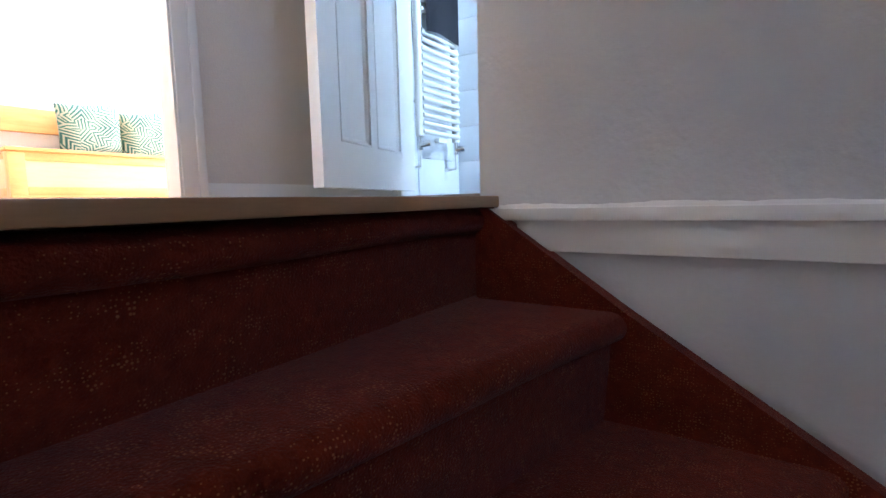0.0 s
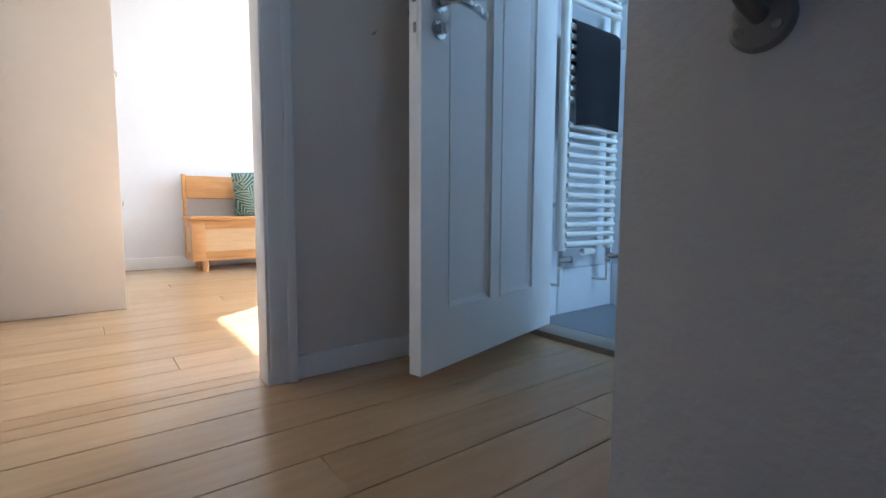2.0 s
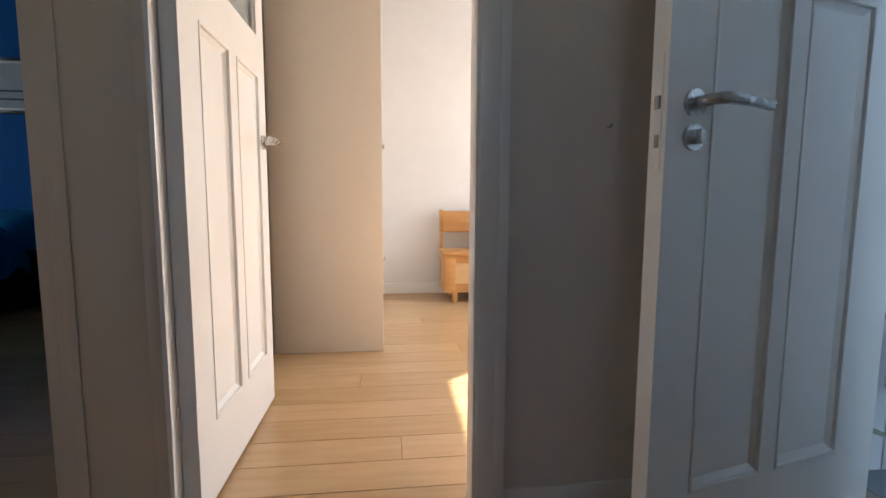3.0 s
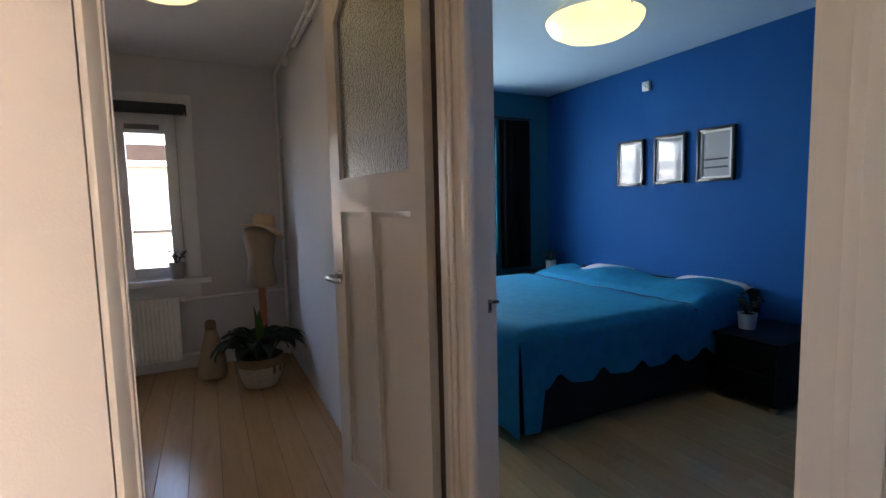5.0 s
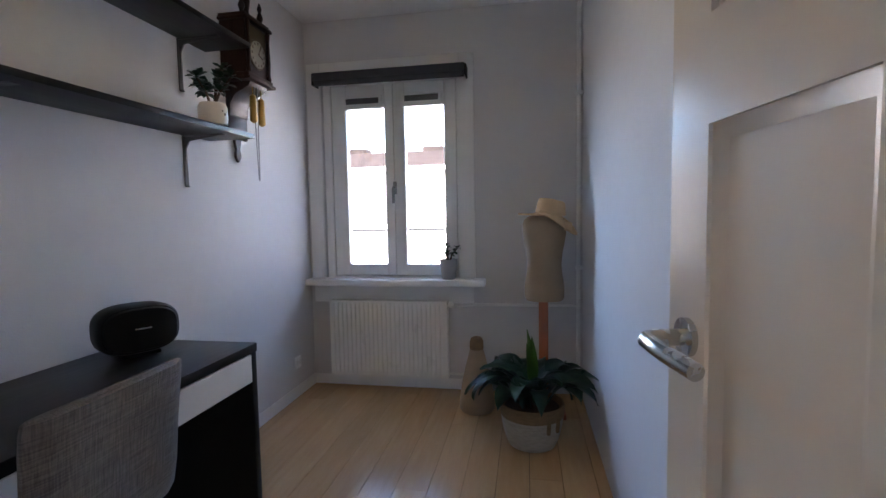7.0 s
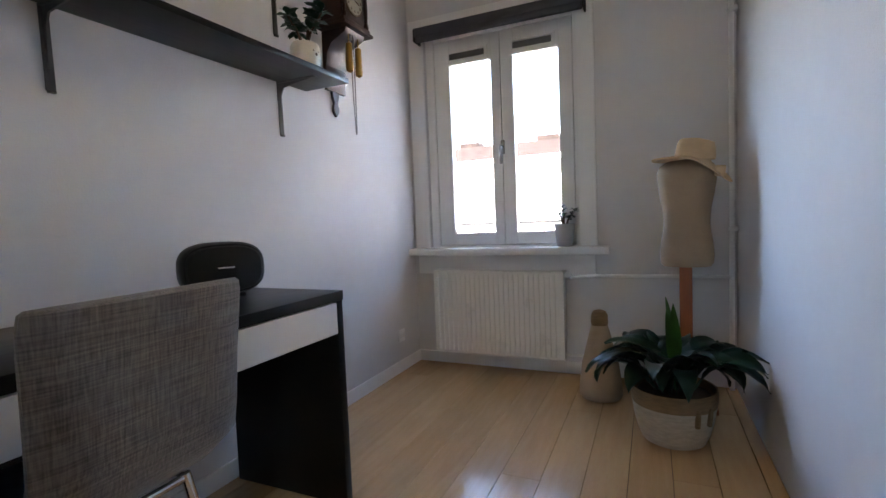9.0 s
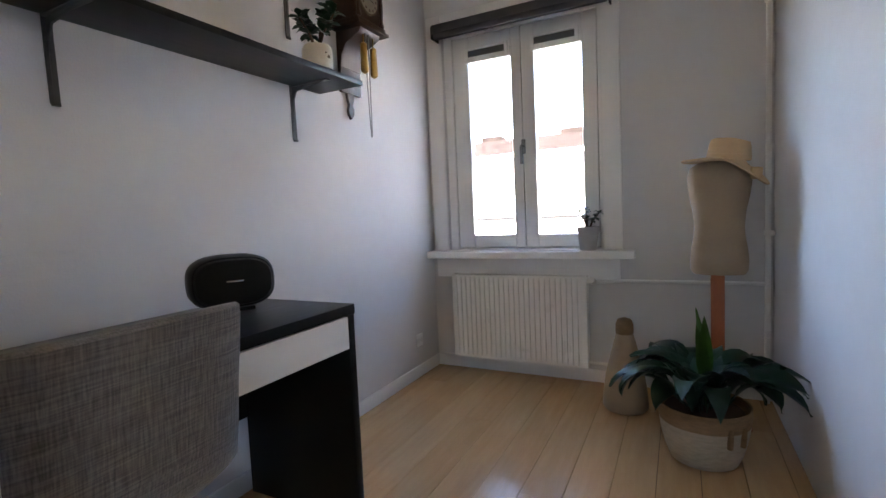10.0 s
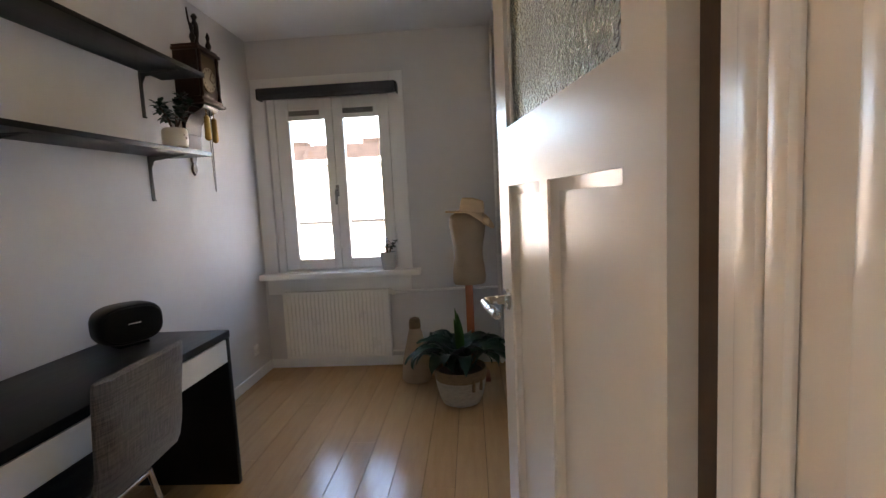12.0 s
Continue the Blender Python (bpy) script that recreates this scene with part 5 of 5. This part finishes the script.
# ---- bedroom ----
bed = thing("bed", "double bed with black base under a turquoise quilt", "bed")
part("base", box(2.80, -2.475, 0.03, 4.96, -0.62, 0.34, 0.02), BEDDARK, bed)
part("mattress", box(2.80, -2.47, 0.34, 4.95, -0.63, 0.60, 0.05), BEDDARK, bed)
part("headboard", box(4.955, -2.48, 0.0, 4.995, -0.60, 0.66, 0.01), BEDDARK, bed)
qb = bmesh.new()
nx, ny = 60, 56


def quilt_z(x, y):
    z = 0.645 + 0.010 * noise.noise(Vector((x * 3, y * 3, 0))) + 0.006 * noise.noise(Vector((x * 9, y * 9, 2)))
    if x > 4.30:
        z += 0.075 * min(1, (x - 4.30) / 0.25) * (0.75 + 0.35 * math.sin((y + 0.65) * 7.0))
    if 4.18 < x < 4.30:
        z -= 0.02
    e = min(y + 2.50, -0.60 - y, x - 2.76)
    if e < 0.06:
        z -= 0.05 * (1 - e / 0.06) ** 2
    return z


grid = []
for i in range(nx + 1):
    x = 2.76 + (4.80 - 2.76) * i / nx
    col = []
    for j in range(13):
        f = j / 12
        xs_ = (x - 2.701) / 0.316
        hem = 0.312 - 0.035 * max(0.0, x - 3.1) + 0.066 * abs(math.sin(math.pi * xs_ / 1.0 + 1.57)) ** 6
        if x < 2.872:
            hem = 0.085
        z = quilt_z(x, -2.50) * f + hem * (1 - f)
        col.append(qb.verts.new((x, -2.50 - 0.035 * (1 - f) ** 0.7 - 0.014 * (1 - f) * math.sin(x * 16), z)))
    for j in range(1, ny + 1):
        y = -2.50 + 1.90 * j / ny
        col.append(qb.verts.new((x, y, quilt_z(x, y))))
    grid.append(col)
for p, q in zip(grid, grid[1:]):
    for j in range(len(p) - 1):
        qb.faces.new((p[j], p[j + 1], q[j + 1], q[j]))
foot = []
for k in range(1, 11):
    f = k / 10
    row = []
    for j in range(12, len(grid[0])):
        v = grid[0][j].co
        row.append(qb.verts.new((v.x - 0.035 * f ** 0.6 - 0.012 * f * math.sin(v.y * 14), v.y - (0.05 * f if j == 12 else 0.03 * f if j == 13 else 0), v.z * (1 - f) + 0.06 * f)))
    foot.append(row)
prev = grid[0][12:]
for row in foot:
    for j in range(len(row) - 1):
        qb.faces.new((prev[j], prev[j + 1], row[j + 1], row[j]))
    prev = row
bmesh.ops.solidify(qb, geom=qb.faces[:], thickness=0.008)
quilt = thing("quilt", "turquoise quilted bedspread with scalloped hem on the bed", "bedspread")
part("cover", qb, QUILT, quilt)
part("fold_seam", tube(bmesh.new(), [(4.24 + 0.01 * math.sin(k * 1.7), -2.49 + 1.86 * k / 24, quilt_z(4.24, -2.49 + 1.86 * k / 24) + 0.002) for k in range(25)], 0.006, 6), mat("dark_blue_piping", (0.004, 0.03, 0.11), 0.8), quilt, "dark blue piped fold")
PILLOW = mat("white_cotton", (0.62, 0.64, 0.68), 0.85, var=0.05, scale=10, bump=0.2, bscale=120)


def cushion(name, label, cat, material, m, w, h, t, group=""):
    n = 14
    bm = bmesh.new()
    grids = []
    for s in (1, -1):
        g = []
        for i in range(n + 1):
            row = []
            for j in range(n + 1):
                u, v = -1 + 2 * i / n, -1 + 2 * j / n
                bul = ((1 - u ** 4) * (1 - v ** 4)) ** 0.55
                row.append(bm.verts.new((u * w / 2 * (1 - 0.05 * (1 - v * v)) , s * (t / 2 * bul + 0.002), v * h / 2 * (1 - 0.05 * (1 - u * u)))))
            g.append(row)
        for a, c in zip(g, g[1:]):
            for j in range(n):
                bm.faces.new((a[j], a[j + 1], c[j + 1], c[j]))
        grids.append(g)
    a, c = grids
    rim_a = [a[i][0] for i in range(n)] + [a[n][j] for j in range(n)] + [a[i][n] for i in range(n, 0, -1)] + [a[0][j] for j in range(n, 0, -1)]
    rim_c = [c[i][0] for i in range(n)] + [c[n][j] for j in range(n)] + [c[i][n] for i in range(n, 0, -1)] + [c[0][j] for j in range(n, 0, -1)]
    for i in range(len(rim_a)):
        bm.faces.new((rim_a[i], rim_a[(i + 1) % len(rim_a)], rim_c[(i + 1) % len(rim_a)], rim_c[i]))
    o = solid(name, bm, material, label, cat, group=group)
    o.matrix_world = m
    return o


cushion("pillow", "white cotton pillow half under the quilt", "pillow", PILLOW, pose(4.80, -2.14, 0.645, 80, 0, 90), 0.60, 0.34, 0.12, "bed pillows")
cushion("pillow", "white cotton pillow half under the quilt", "pillow", PILLOW, pose(4.80, -1.10, 0.645, 80, 0, 90), 0.60, 0.34, 0.12, "bed pillows")
for y, tz, lab in ((-2.76, 0.45, "black bedside table with a potted plant"), (-0.33, 0.585, "black bedside table beside the curtain")):
    ns = thing("bedside_table", lab, "nightstand", group="bedside tables")
    part("carcass", box(4.35, y - 0.20, 0.04, 4.97, y + 0.20, tz - 0.025, 0.004), BEDDARK, ns)
    part("top", box(4.335, y - 0.215, tz - 0.024, 4.98, y + 0.215, tz, 0.004), BLACKBROWN, ns)
    for z in (0.06, 0.245):
        part("drawer_front", box(4.336, y - 0.19, z, 4.349, y + 0.19, z + 0.175, 0.003), BLACKBROWN, ns)
    for px in (4.38, 4.95):
        for py in (y - 0.17, y + 0.17):
            part("foot", box(px - 0.02, py - 0.02, 0, px + 0.02, py + 0.02, 0.04), STEEL, ns)
POTW = mat("white_ribbed_pot", (0.7, 0.7, 0.7), 0.5, var=0.04)
for pc, z in (((4.58, -2.63), 0.45), ((4.80, -0.27), 0.585)):
    succulent("bedside_plant", "small bushy green plant in a white pot", pc, z, [(0.045, 0), (0.05, 0.004), (0.06, 0.10), (0.063, 0.11), (0.057, 0.11), (0.055, 0.10), (0.01, 0.098)], POTW, 0.14, 21, 6)
FRAME = mat("black_picture_frame", (0.01, 0.01, 0.012), 0.3, var=0.1)
PAPER = mat("grey_white_print", (0.42, 0.43, 0.45), 0.6, var=0.15, scale=5)
for y1_, lab in ((-1.088, "black-framed print behind reflecting glass"), (-1.518, "black-framed print behind reflecting glass"), (-1.944, "black-framed text print with grey bars")):
    y0_ = y1_ - 0.315
    pc = thing("picture", lab, "picture", group="pictures above the bed")
    b = bmesh.new()
    for a in ((y0_, y0_ + 0.022, 1.496, 1.927), (y1_ - 0.022, y1_, 1.496, 1.927), (y0_ + 0.022, y1_ - 0.022, 1.496, 1.518), (y0_ + 0.022, y1_ - 0.022, 1.905, 1.927)):
        bx(b, 4.968, a[0], a[2], 4.999, a[1], a[3], 0.002)
    part("frame", b, FRAME, pc)
    b = bmesh.new()
    for a in ((y0_ + 0.022, y0_ + 0.04, 1.518, 1.905), (y1_ - 0.04, y1_ - 0.022, 1.518, 1.905), (y0_ + 0.04, y1_ - 0.04, 1.518, 1.536), (y0_ + 0.04, y1_ - 0.04, 1.887, 1.905)):
        bx(b, 4.978, a[0], a[2], 4.992, a[1], a[3], 0.001)
    part("slip", b, WHITELAM, pc, "pale inner slip")
    part("print", box(4.988, y0_ + 0.04, 1.536, 4.991, y1_ - 0.04, 1.887), PAPER, pc)
    g = part("glazing", box(4.9815, y0_ + 0.04, 1.536, 4.9835, y1_ - 0.04, 1.887), GLASS, pc)
    g.visible_shadow = False
    if y1_ == -1.944:
        for z, w in ((1.665, 0.10), (1.60, 0.10)):
            part("text_bar", box(4.9865, (y0_ + y1_) / 2 - w, z, 4.9878, (y0_ + y1_) / 2 + w, z + 0.014), mat("grey_print_ink", (0.06, 0.06, 0.07), 0.6), pc)
sn = thing("wall_sensor", "small white wall box on the blue wall", "sensor")
part("housing", box(4.97, -1.455, 2.36, 4.999, -1.375, 2.445, 0.006), TRIM, sn)
part("dial", tube(bmesh.new(), [(4.97, -1.43, 2.405), (4.964, -1.43, 2.405)], 0.02, 16), STEEL, sn)
cu = thing("curtain", "long black curtain beside the bedroom window", "curtain")
b = bmesh.new()
prv = None
for i in range(41):
    f = i / 40
    x = 4.24 + 0.39 * f
    y = -0.085 + 0.03 * math.sin(f * 30)
    cur = [b.verts.new((x, y, 2.29)), b.verts.new((x + 0.006 * math.sin(i), y - 0.004, 1.4)), b.verts.new((x + 0.012 * math.sin(i * 0.7), y - 0.006, 0.62))]
    if prv:
        b.faces.new((prv[0], cur[0], cur[1], prv[1]))
        b.faces.new((prv[1], cur[1], cur[2], prv[2]))
    prv = cur
bmesh.ops.solidify(b, geom=b.faces[:], thickness=0.004)
part("drape", b, BEDDARK, cu)
part("rod_bracket", box(4.64, -0.10, 2.298, 4.66, -0.0005, 2.322, 0.002), FRAME, cu)
part("rod", tube(bmesh.new(), [(2.4, -0.085, 2.31), (4.67, -0.085, 2.31)], 0.012, 12), FRAME, cu)

# ---- living room ----
cab = thing("tall_cupboard", "tall cream built-in cupboard in the living room", "cupboard")
CABM = mat("cream_lacquer", (0.76, 0.69, 0.60), 0.45, var=0.02, scale=3)
# dark strip on the wall paints the shadow gap between door leaf and cupboard
part("edge_strip", box(2.95, -4.474, 0.0, 3.219, -4.4605, 2.60), mat("shadow_gap_dark", (0.06, 0.035, 0.02), 0.6, var=0.2), cab, "dark strip painted as the shadow gap beside the cupboard")
part("side_panel", box(3.215, -5.058, 0.0, 3.24, -4.485, 2.60, 0.002), CABM, cab)
part("body", box(3.24, -5.03, 0.0, 3.80, -4.4605, 2.60), CABM, cab)
for z0, z1 in ((0.06, 0.55), (0.555, 2.56)):
    d = part("door", box(3.246, -5.05, z0, 3.80, -5.032, z1, 0.002), CABM, cab)
    part("knob", lathe(bmesh.new(), [(0.006, 0.0), (0.012, 0.012), (0.012, 0.02)], (0, 0, 0), 14), STEEL, d).matrix_world = pose(3.28, -5.05, (0.5, 1.10)[z0 > 0.5], 90, 0, 0)
bench = thing("settle_bench", "orange pine settle bench with chest seat and backrest", "bench")
BX0, BX1, BY0, BY1 = 4.36, 4.70, -7.02, -5.53
part("seat", box(BX0 - 0.02, BY0 - 0.01, 0.385, BX1, BY1 + 0.01, 0.41, 0.006), PINE, bench)
part("bottom", box(BX0, BY0, 0.085, BX1, BY1, 0.10), PINE, bench)
b = bmesh.new()
bx(b, BX0, BY0, 0.10, BX0 + 0.02, BY0 + 0.09, 0.384, 0.002)
bx(b, BX0, BY1 - 0.09, 0.10, BX0 + 0.02, BY1, 0.384, 0.002)
bx(b, BX0, BY0 + 0.09, 0.10, BX0 + 0.02, BY1 - 0.09, 0.155, 0.002)
bx(b, BX0, BY0 + 0.09, 0.325, BX0 + 0.02, BY1 - 0.09, 0.384, 0.002)
part("front_frame", b, PINE, bench)
part("front_panel", box(BX0 + 0.008, BY0 + 0.09, 0.155, BX0 + 0.014, BY1 - 0.09, 0.325), PINELIGHT, bench, "pale pine recessed panel")
for y, g in ((BY1, -1), (BY0, 1)):
    b = bmesh.new()
    lo, hi = sorted((y, y + g * 0.02))
    bx(b, BX0 + 0.02, lo, 0.10, BX0 + 0.08, hi, 0.384, 0.002)
    bx(b, BX1 - 0.06, lo, 0.10, BX1, hi, 0.384, 0.002)
    bx(b, BX0 + 0.08, lo, 0.10, BX1 - 0.06, hi, 0.15, 0.002)
    bx(b, BX0 + 0.08, lo, 0.335, BX1 - 0.06, hi, 0.384, 0.002)
    part("end_frame", b, PINE, bench)
    lo, hi = sorted((y + g * 0.006, y + g * 0.014))
    part("end_panel", box(BX0 + 0.08, lo, 0.15, BX1 - 0.06, hi, 0.335), PINELIGHT, bench)
    b = bmesh.new()
    lo, hi = sorted((y, y + g * 0.025))
    for za, zb, xo in ((0.41, 0.54, 0.0), (0.54, 0.735, 0.03)):
        bx(b, BX1 - 0.035 + xo, lo, za, BX1 + 0.005 + xo, hi, zb, 0.004)
    part("back_post", b, PINE, bench)
    for x in (BX0 + 0.03, BX1 - 0.03):
        part("foot", lathe(bmesh.new(), [(0.018, 0), (0.022, 0.03), (0.02, 0.085)], (x, y + g * 0.09, 0), 14), PINE, bench)
bk = part("backrest", box(-0.012, BY0 + 0.025, -0.09, 0.012, BY1 - 0.025, 0.09, 0.004), PINE, bench)
bk.matrix_world = pose(BX1 + 0.0, 0, 0.635, 0, 12, 0)

# leaf-print cushions
LP = mat("leaf_print_cotton", (0.62, 0.62, 0.55), 0.85, var=0.05, bump=0.2, bscale=300)
t = LP.node_tree
tc = t.nodes.new("ShaderNodeTexCoord")
vo = t.nodes.new("ShaderNodeTexVoronoi")
vo.inputs["Scale"].default_value = 8.5
rel = t.nodes.new("ShaderNodeVectorMath")
rel.operation = "SUBTRACT"
rot = t.nodes.new("ShaderNodeVectorRotate")
rot.rotation_type = "Y_AXIS"
ang = t.nodes.new("ShaderNodeMath")
ang.operation, ang.inputs[1].default_value = "MULTIPLY", 9.0
sep = t.nodes.new("ShaderNodeSeparateXYZ")
fold = t.nodes.new("ShaderNodeMath")
fold.operation = "ABSOLUTE"
rib = t.nodes.new("ShaderNodeMath")
rib.operation, rib.inputs[1].default_value = "MULTIPLY_ADD", -1.3
wav = t.nodes.new("ShaderNodeMath")
wav.operation, wav.inputs[1].default_value = "MULTIPLY", 185.0
sn_ = t.nodes.new("ShaderNodeMath")
sn_.operation = "SINE"
edge = t.nodes.new("ShaderNodeMath")
edge.operation, edge.inputs[1].default_value = "MULTIPLY_ADD", -0.6
rp = t.nodes.new("ShaderNodeValToRGB")
for pos, col in ((0.22, (0.30, 0.33, 0.28, 1)), (0.42, (0.09, 0.20, 0.15, 1)), (0.75, (0.035, 0.16, 0.14, 1)), (0.95, (0.012, 0.075, 0.075, 1))):
    rp.color_ramp.elements.new(pos).color = col
half = t.nodes.new("ShaderNodeMath")
half.operation, half.inputs[1].default_value, half.inputs[2].default_value = "MULTIPLY_ADD", 0.62, 0.75
t.links.new(tc.outputs["Object"], vo.inputs["Vector"])
t.links.new(tc.outputs["Object"], rel.inputs[0])
t.links.new(vo.outputs["Position"], rel.inputs[1])
t.links.new(vo.outputs["Color"], ang.inputs[0])
t.links.new(rel.outputs[0], rot.inputs["Vector"])
t.links.new(ang.outputs[0], rot.inputs["Angle"])
t.links.new(rot.outputs[0], sep.inputs[0])
t.links.new(sep.outputs["X"], fold.inputs[0])
t.links.new(fold.outputs[0], rib.inputs[0])
t.links.new(sep.outputs["Z"], rib.inputs[2])
t.links.new(rib.outputs[0], wav.inputs[0])
t.links.new(wav.outputs[0], sn_.inputs[0])
t.links.new(sn_.outputs[0], half.inputs[0])
t.links.new(vo.outputs["Distance"], edge.inputs[0])
t.links.new(half.outputs[0], edge.inputs[2])
t.links.new(edge.outputs[0], rp.inputs[0])
rp.color_ramp.elements.remove(rp.color_ramp.elements[0])
rp.color_ramp.elements.remove(rp.color_ramp.elements[-1])
t.links.new(rp.outputs[0], t.nodes["Principled BSDF"].inputs["Base Color"])
cushion("cushion", "white cushion with green leaf print on the bench", "cushion", LP, pose(4.565, -6.08, 0.590, -14, 7, 94), 0.44, 0.38, 0.12, "leaf-print cushions")
cushion("cushion", "white cushion with green leaf print on the bench", "cushion", LP, pose(4.575, -6.49, 0.585, -16, 9, 88), 0.44, 0.38, 0.12, "leaf-print cushions")

hk = thing("wall_hook", "tiny steel hook in the landing wall", "hook")
part("pin", tube(bmesh.new(), [(1.84, -5.63, 1.004), (1.822, -5.63, 1.003), (1.818, -5.63, 1.010)], 0.0035, 8), STEEL, hk)

# ---- bathroom ----
tr = thing("towel_radiator", "white ladder towel radiator on the bathroom wall", "radiator")
TX, TY0, TY1 = 1.79, -6.795, -6.465
for y in (TY0, TY1):
    part("upright", tube(bmesh.new(), [(TX, y, 0.315), (TX, y, 1.80)], 0.021, 14), RADWHITE, tr)
for z0, n_ in ((0.34, 13), (0.92, 8), (1.30, 9)):
    for i in range(n_):
        z = z0 + i * 0.040
        part("rung", tube(bmesh.new(), [(TX - 0.02, TY0, z), (TX - 0.02, TY1, z)], 0.0115, 10), RADWHITE, tr)
for y in (TY0, TY1):
    b = bmesh.new()
    tube(b, [(TX, y, 0.32), (TX, y, 0.25)], 0.013, 12)
    tube(b, [(TX, y, 0.275), (TX - 0.045, y - 0.02, 0.28)], 0.015, 12)
    part("valve", b, CHROME, tr, "chrome and white valve")
    part("supply_pipe", tube(bmesh.new(), [(TX, y, 0.25), (TX, y, 0.17), (1.868, y, 0.165)], 0.008, 10), RADWHITE, tr)
part("vent_cap", box(TX - 0.035, -6.66, 0.292, TX - 0.005, -6.58, 0.318, 0.006), RADWHITE, tr)
for z in (0.5, 1.5):
    for y in (TY0 + 0.03, TY1 - 0.03):
        part("wall_bracket", tube(bmesh.new(), [(TX, y, z), (1.87, y, z)], 0.01, 10), RADWHITE, tr)
b = bmesh.new()
cols = []
for i in range(25):
    f = i / 24
    y = -6.775 + 0.30 * f
    w = 0.004 * math.sin(f * 7)
    cols.append([b.verts.new((x + w * k, y + 0.012 * (1 - zz) * math.sin(f * 4), z + 0.012 * math.sin(f * 3.1) * (k > 0.8)))
                 for x, z, k, zz in ((TX - 0.045, 0.815, 1, 0), (TX - 0.045, 0.93, 0.7, 0.3), (TX - 0.044, 1.10, 0.4, 0.7), (TX - 0.04, 1.205, 0.1, 1), (TX - 0.02, 1.228, 0, 1), (TX, 1.215, 0, 1), (TX + 0.01, 1.05, 0.2, 1))])
for p, q in zip(cols, cols[1:]):
    for k in range(6):
        b.faces.new((p[k], p[k + 1], q[k + 1], q[k]))
bmesh.ops.solidify(b, geom=b.faces[:], thickness=0.008)
solid("towel", b, NAVY, "dark navy towel hanging over the towel radiator", "towel")
solid("floor_bath", box(-0.3, -6.95, -0.03, 1.87, -6.41, 0.022), GREYTILE, "blue-grey tiled bathroom floor", "floor", "structure")
ts = bpy.data.objects["wall_bath_south"]
te = bpy.data.objects["wall_bath_east"]
tm1 = mesh_of("tile", box(-0.1985, -0.003, -0.0985, 0.1985, 0.003, 0.0985, 0.002), TILE)
tm2 = mesh_of("tile", box(-0.003, -0.1985, -0.0985, 0.003, 0.1985, 0.0985, 0.002), TILE)
for i in range(12):
    for j in range(3):
        o = new("tile", tm1)
        o.parent, o.location = ts, (1.665 - 0.4 * j, -6.947, 0.122 + 0.2 * i)
    o = new("tile", tm2)
    o.parent, o.location = te, (1.867, -6.745, 0.122 + 0.2 * i)

# ---- floors ----
PW = 0.15
rng = random.Random(4)


def planks(name, x0, x1, y0, y1, label, phase=0.0):
    base = solid(name, box(x0, y0, -0.06, x1, y1, -0.010), JOINT, label, "floor", "structure")
    meshes = {}
    i0 = math.floor((x0 - phase) / PW)
    i = i0
    while phase + i * PW < x1 - 1e-3:
        a, c = max(x0, phase + i * PW), min(x1, phase + (i + 1) * PW)
        i += 1
        y = y0 - ((i * 0.731) % 1.0) * 2.2
        while y < y1:
            p, q = max(y0, y), min(y1, y + 2.3)
            y += 2.3
            if q - p < 0.02 or c - a < 0.01:
                continue
            key = (round(c - a, 3), round(q - p, 3))
            if key not in meshes:
                bm = box(-key[0] / 2 + 0.0010, -key[1] / 2 + 0.0004, -0.010, key[0] / 2 - 0.0010, key[1] / 2 - 0.0004, 0.0)
                tops = [e for e in bm.edges if all(v.co.z > -0.001 for v in e.verts)]
                bmesh.ops.bevel(bm, geom=tops, offset=0.0014, segments=1, affect="EDGES")
                meshes[key] = mesh_of("plank", bm, PLANK)
            ob = new("plank", meshes[key])
            ob.parent = base
            ob.location = ((a + c) / 2, (p + q) / 2, 0)
    return base


planks("floor_office", 0.0, 1.925, -3.30, 0.0, "pale oak laminate plank floor of the study", 0.07)
planks("floor_landing_north", 0.905, 1.90, -4.56, -3.30, "pale oak laminate plank floor of the landing", 0.05)
planks("floor_landing_south", 0.905, 1.84, -6.29, -4.56, "pale oak laminate plank floor of the landing", 0.05)
planks("floor_living", 1.905, 4.79, -7.60, -4.46, "pale oak laminate plank floor of the living room", 0.02)
planks("floor_bedroom", 1.995, 5.0, -4.38, 0.0, "oak laminate plank floor of the bedroom", 0.02)
planks("floor_bedroom_threshold", 1.90, 1.995, -4.28, -3.448, "oak laminate plank floor in the bedroom doorway", 0.02)
planks("floor_living_threshold", 1.84, 1.905, -5.305, -4.56, "oak laminate plank floor in the living room doorway", 0.02)
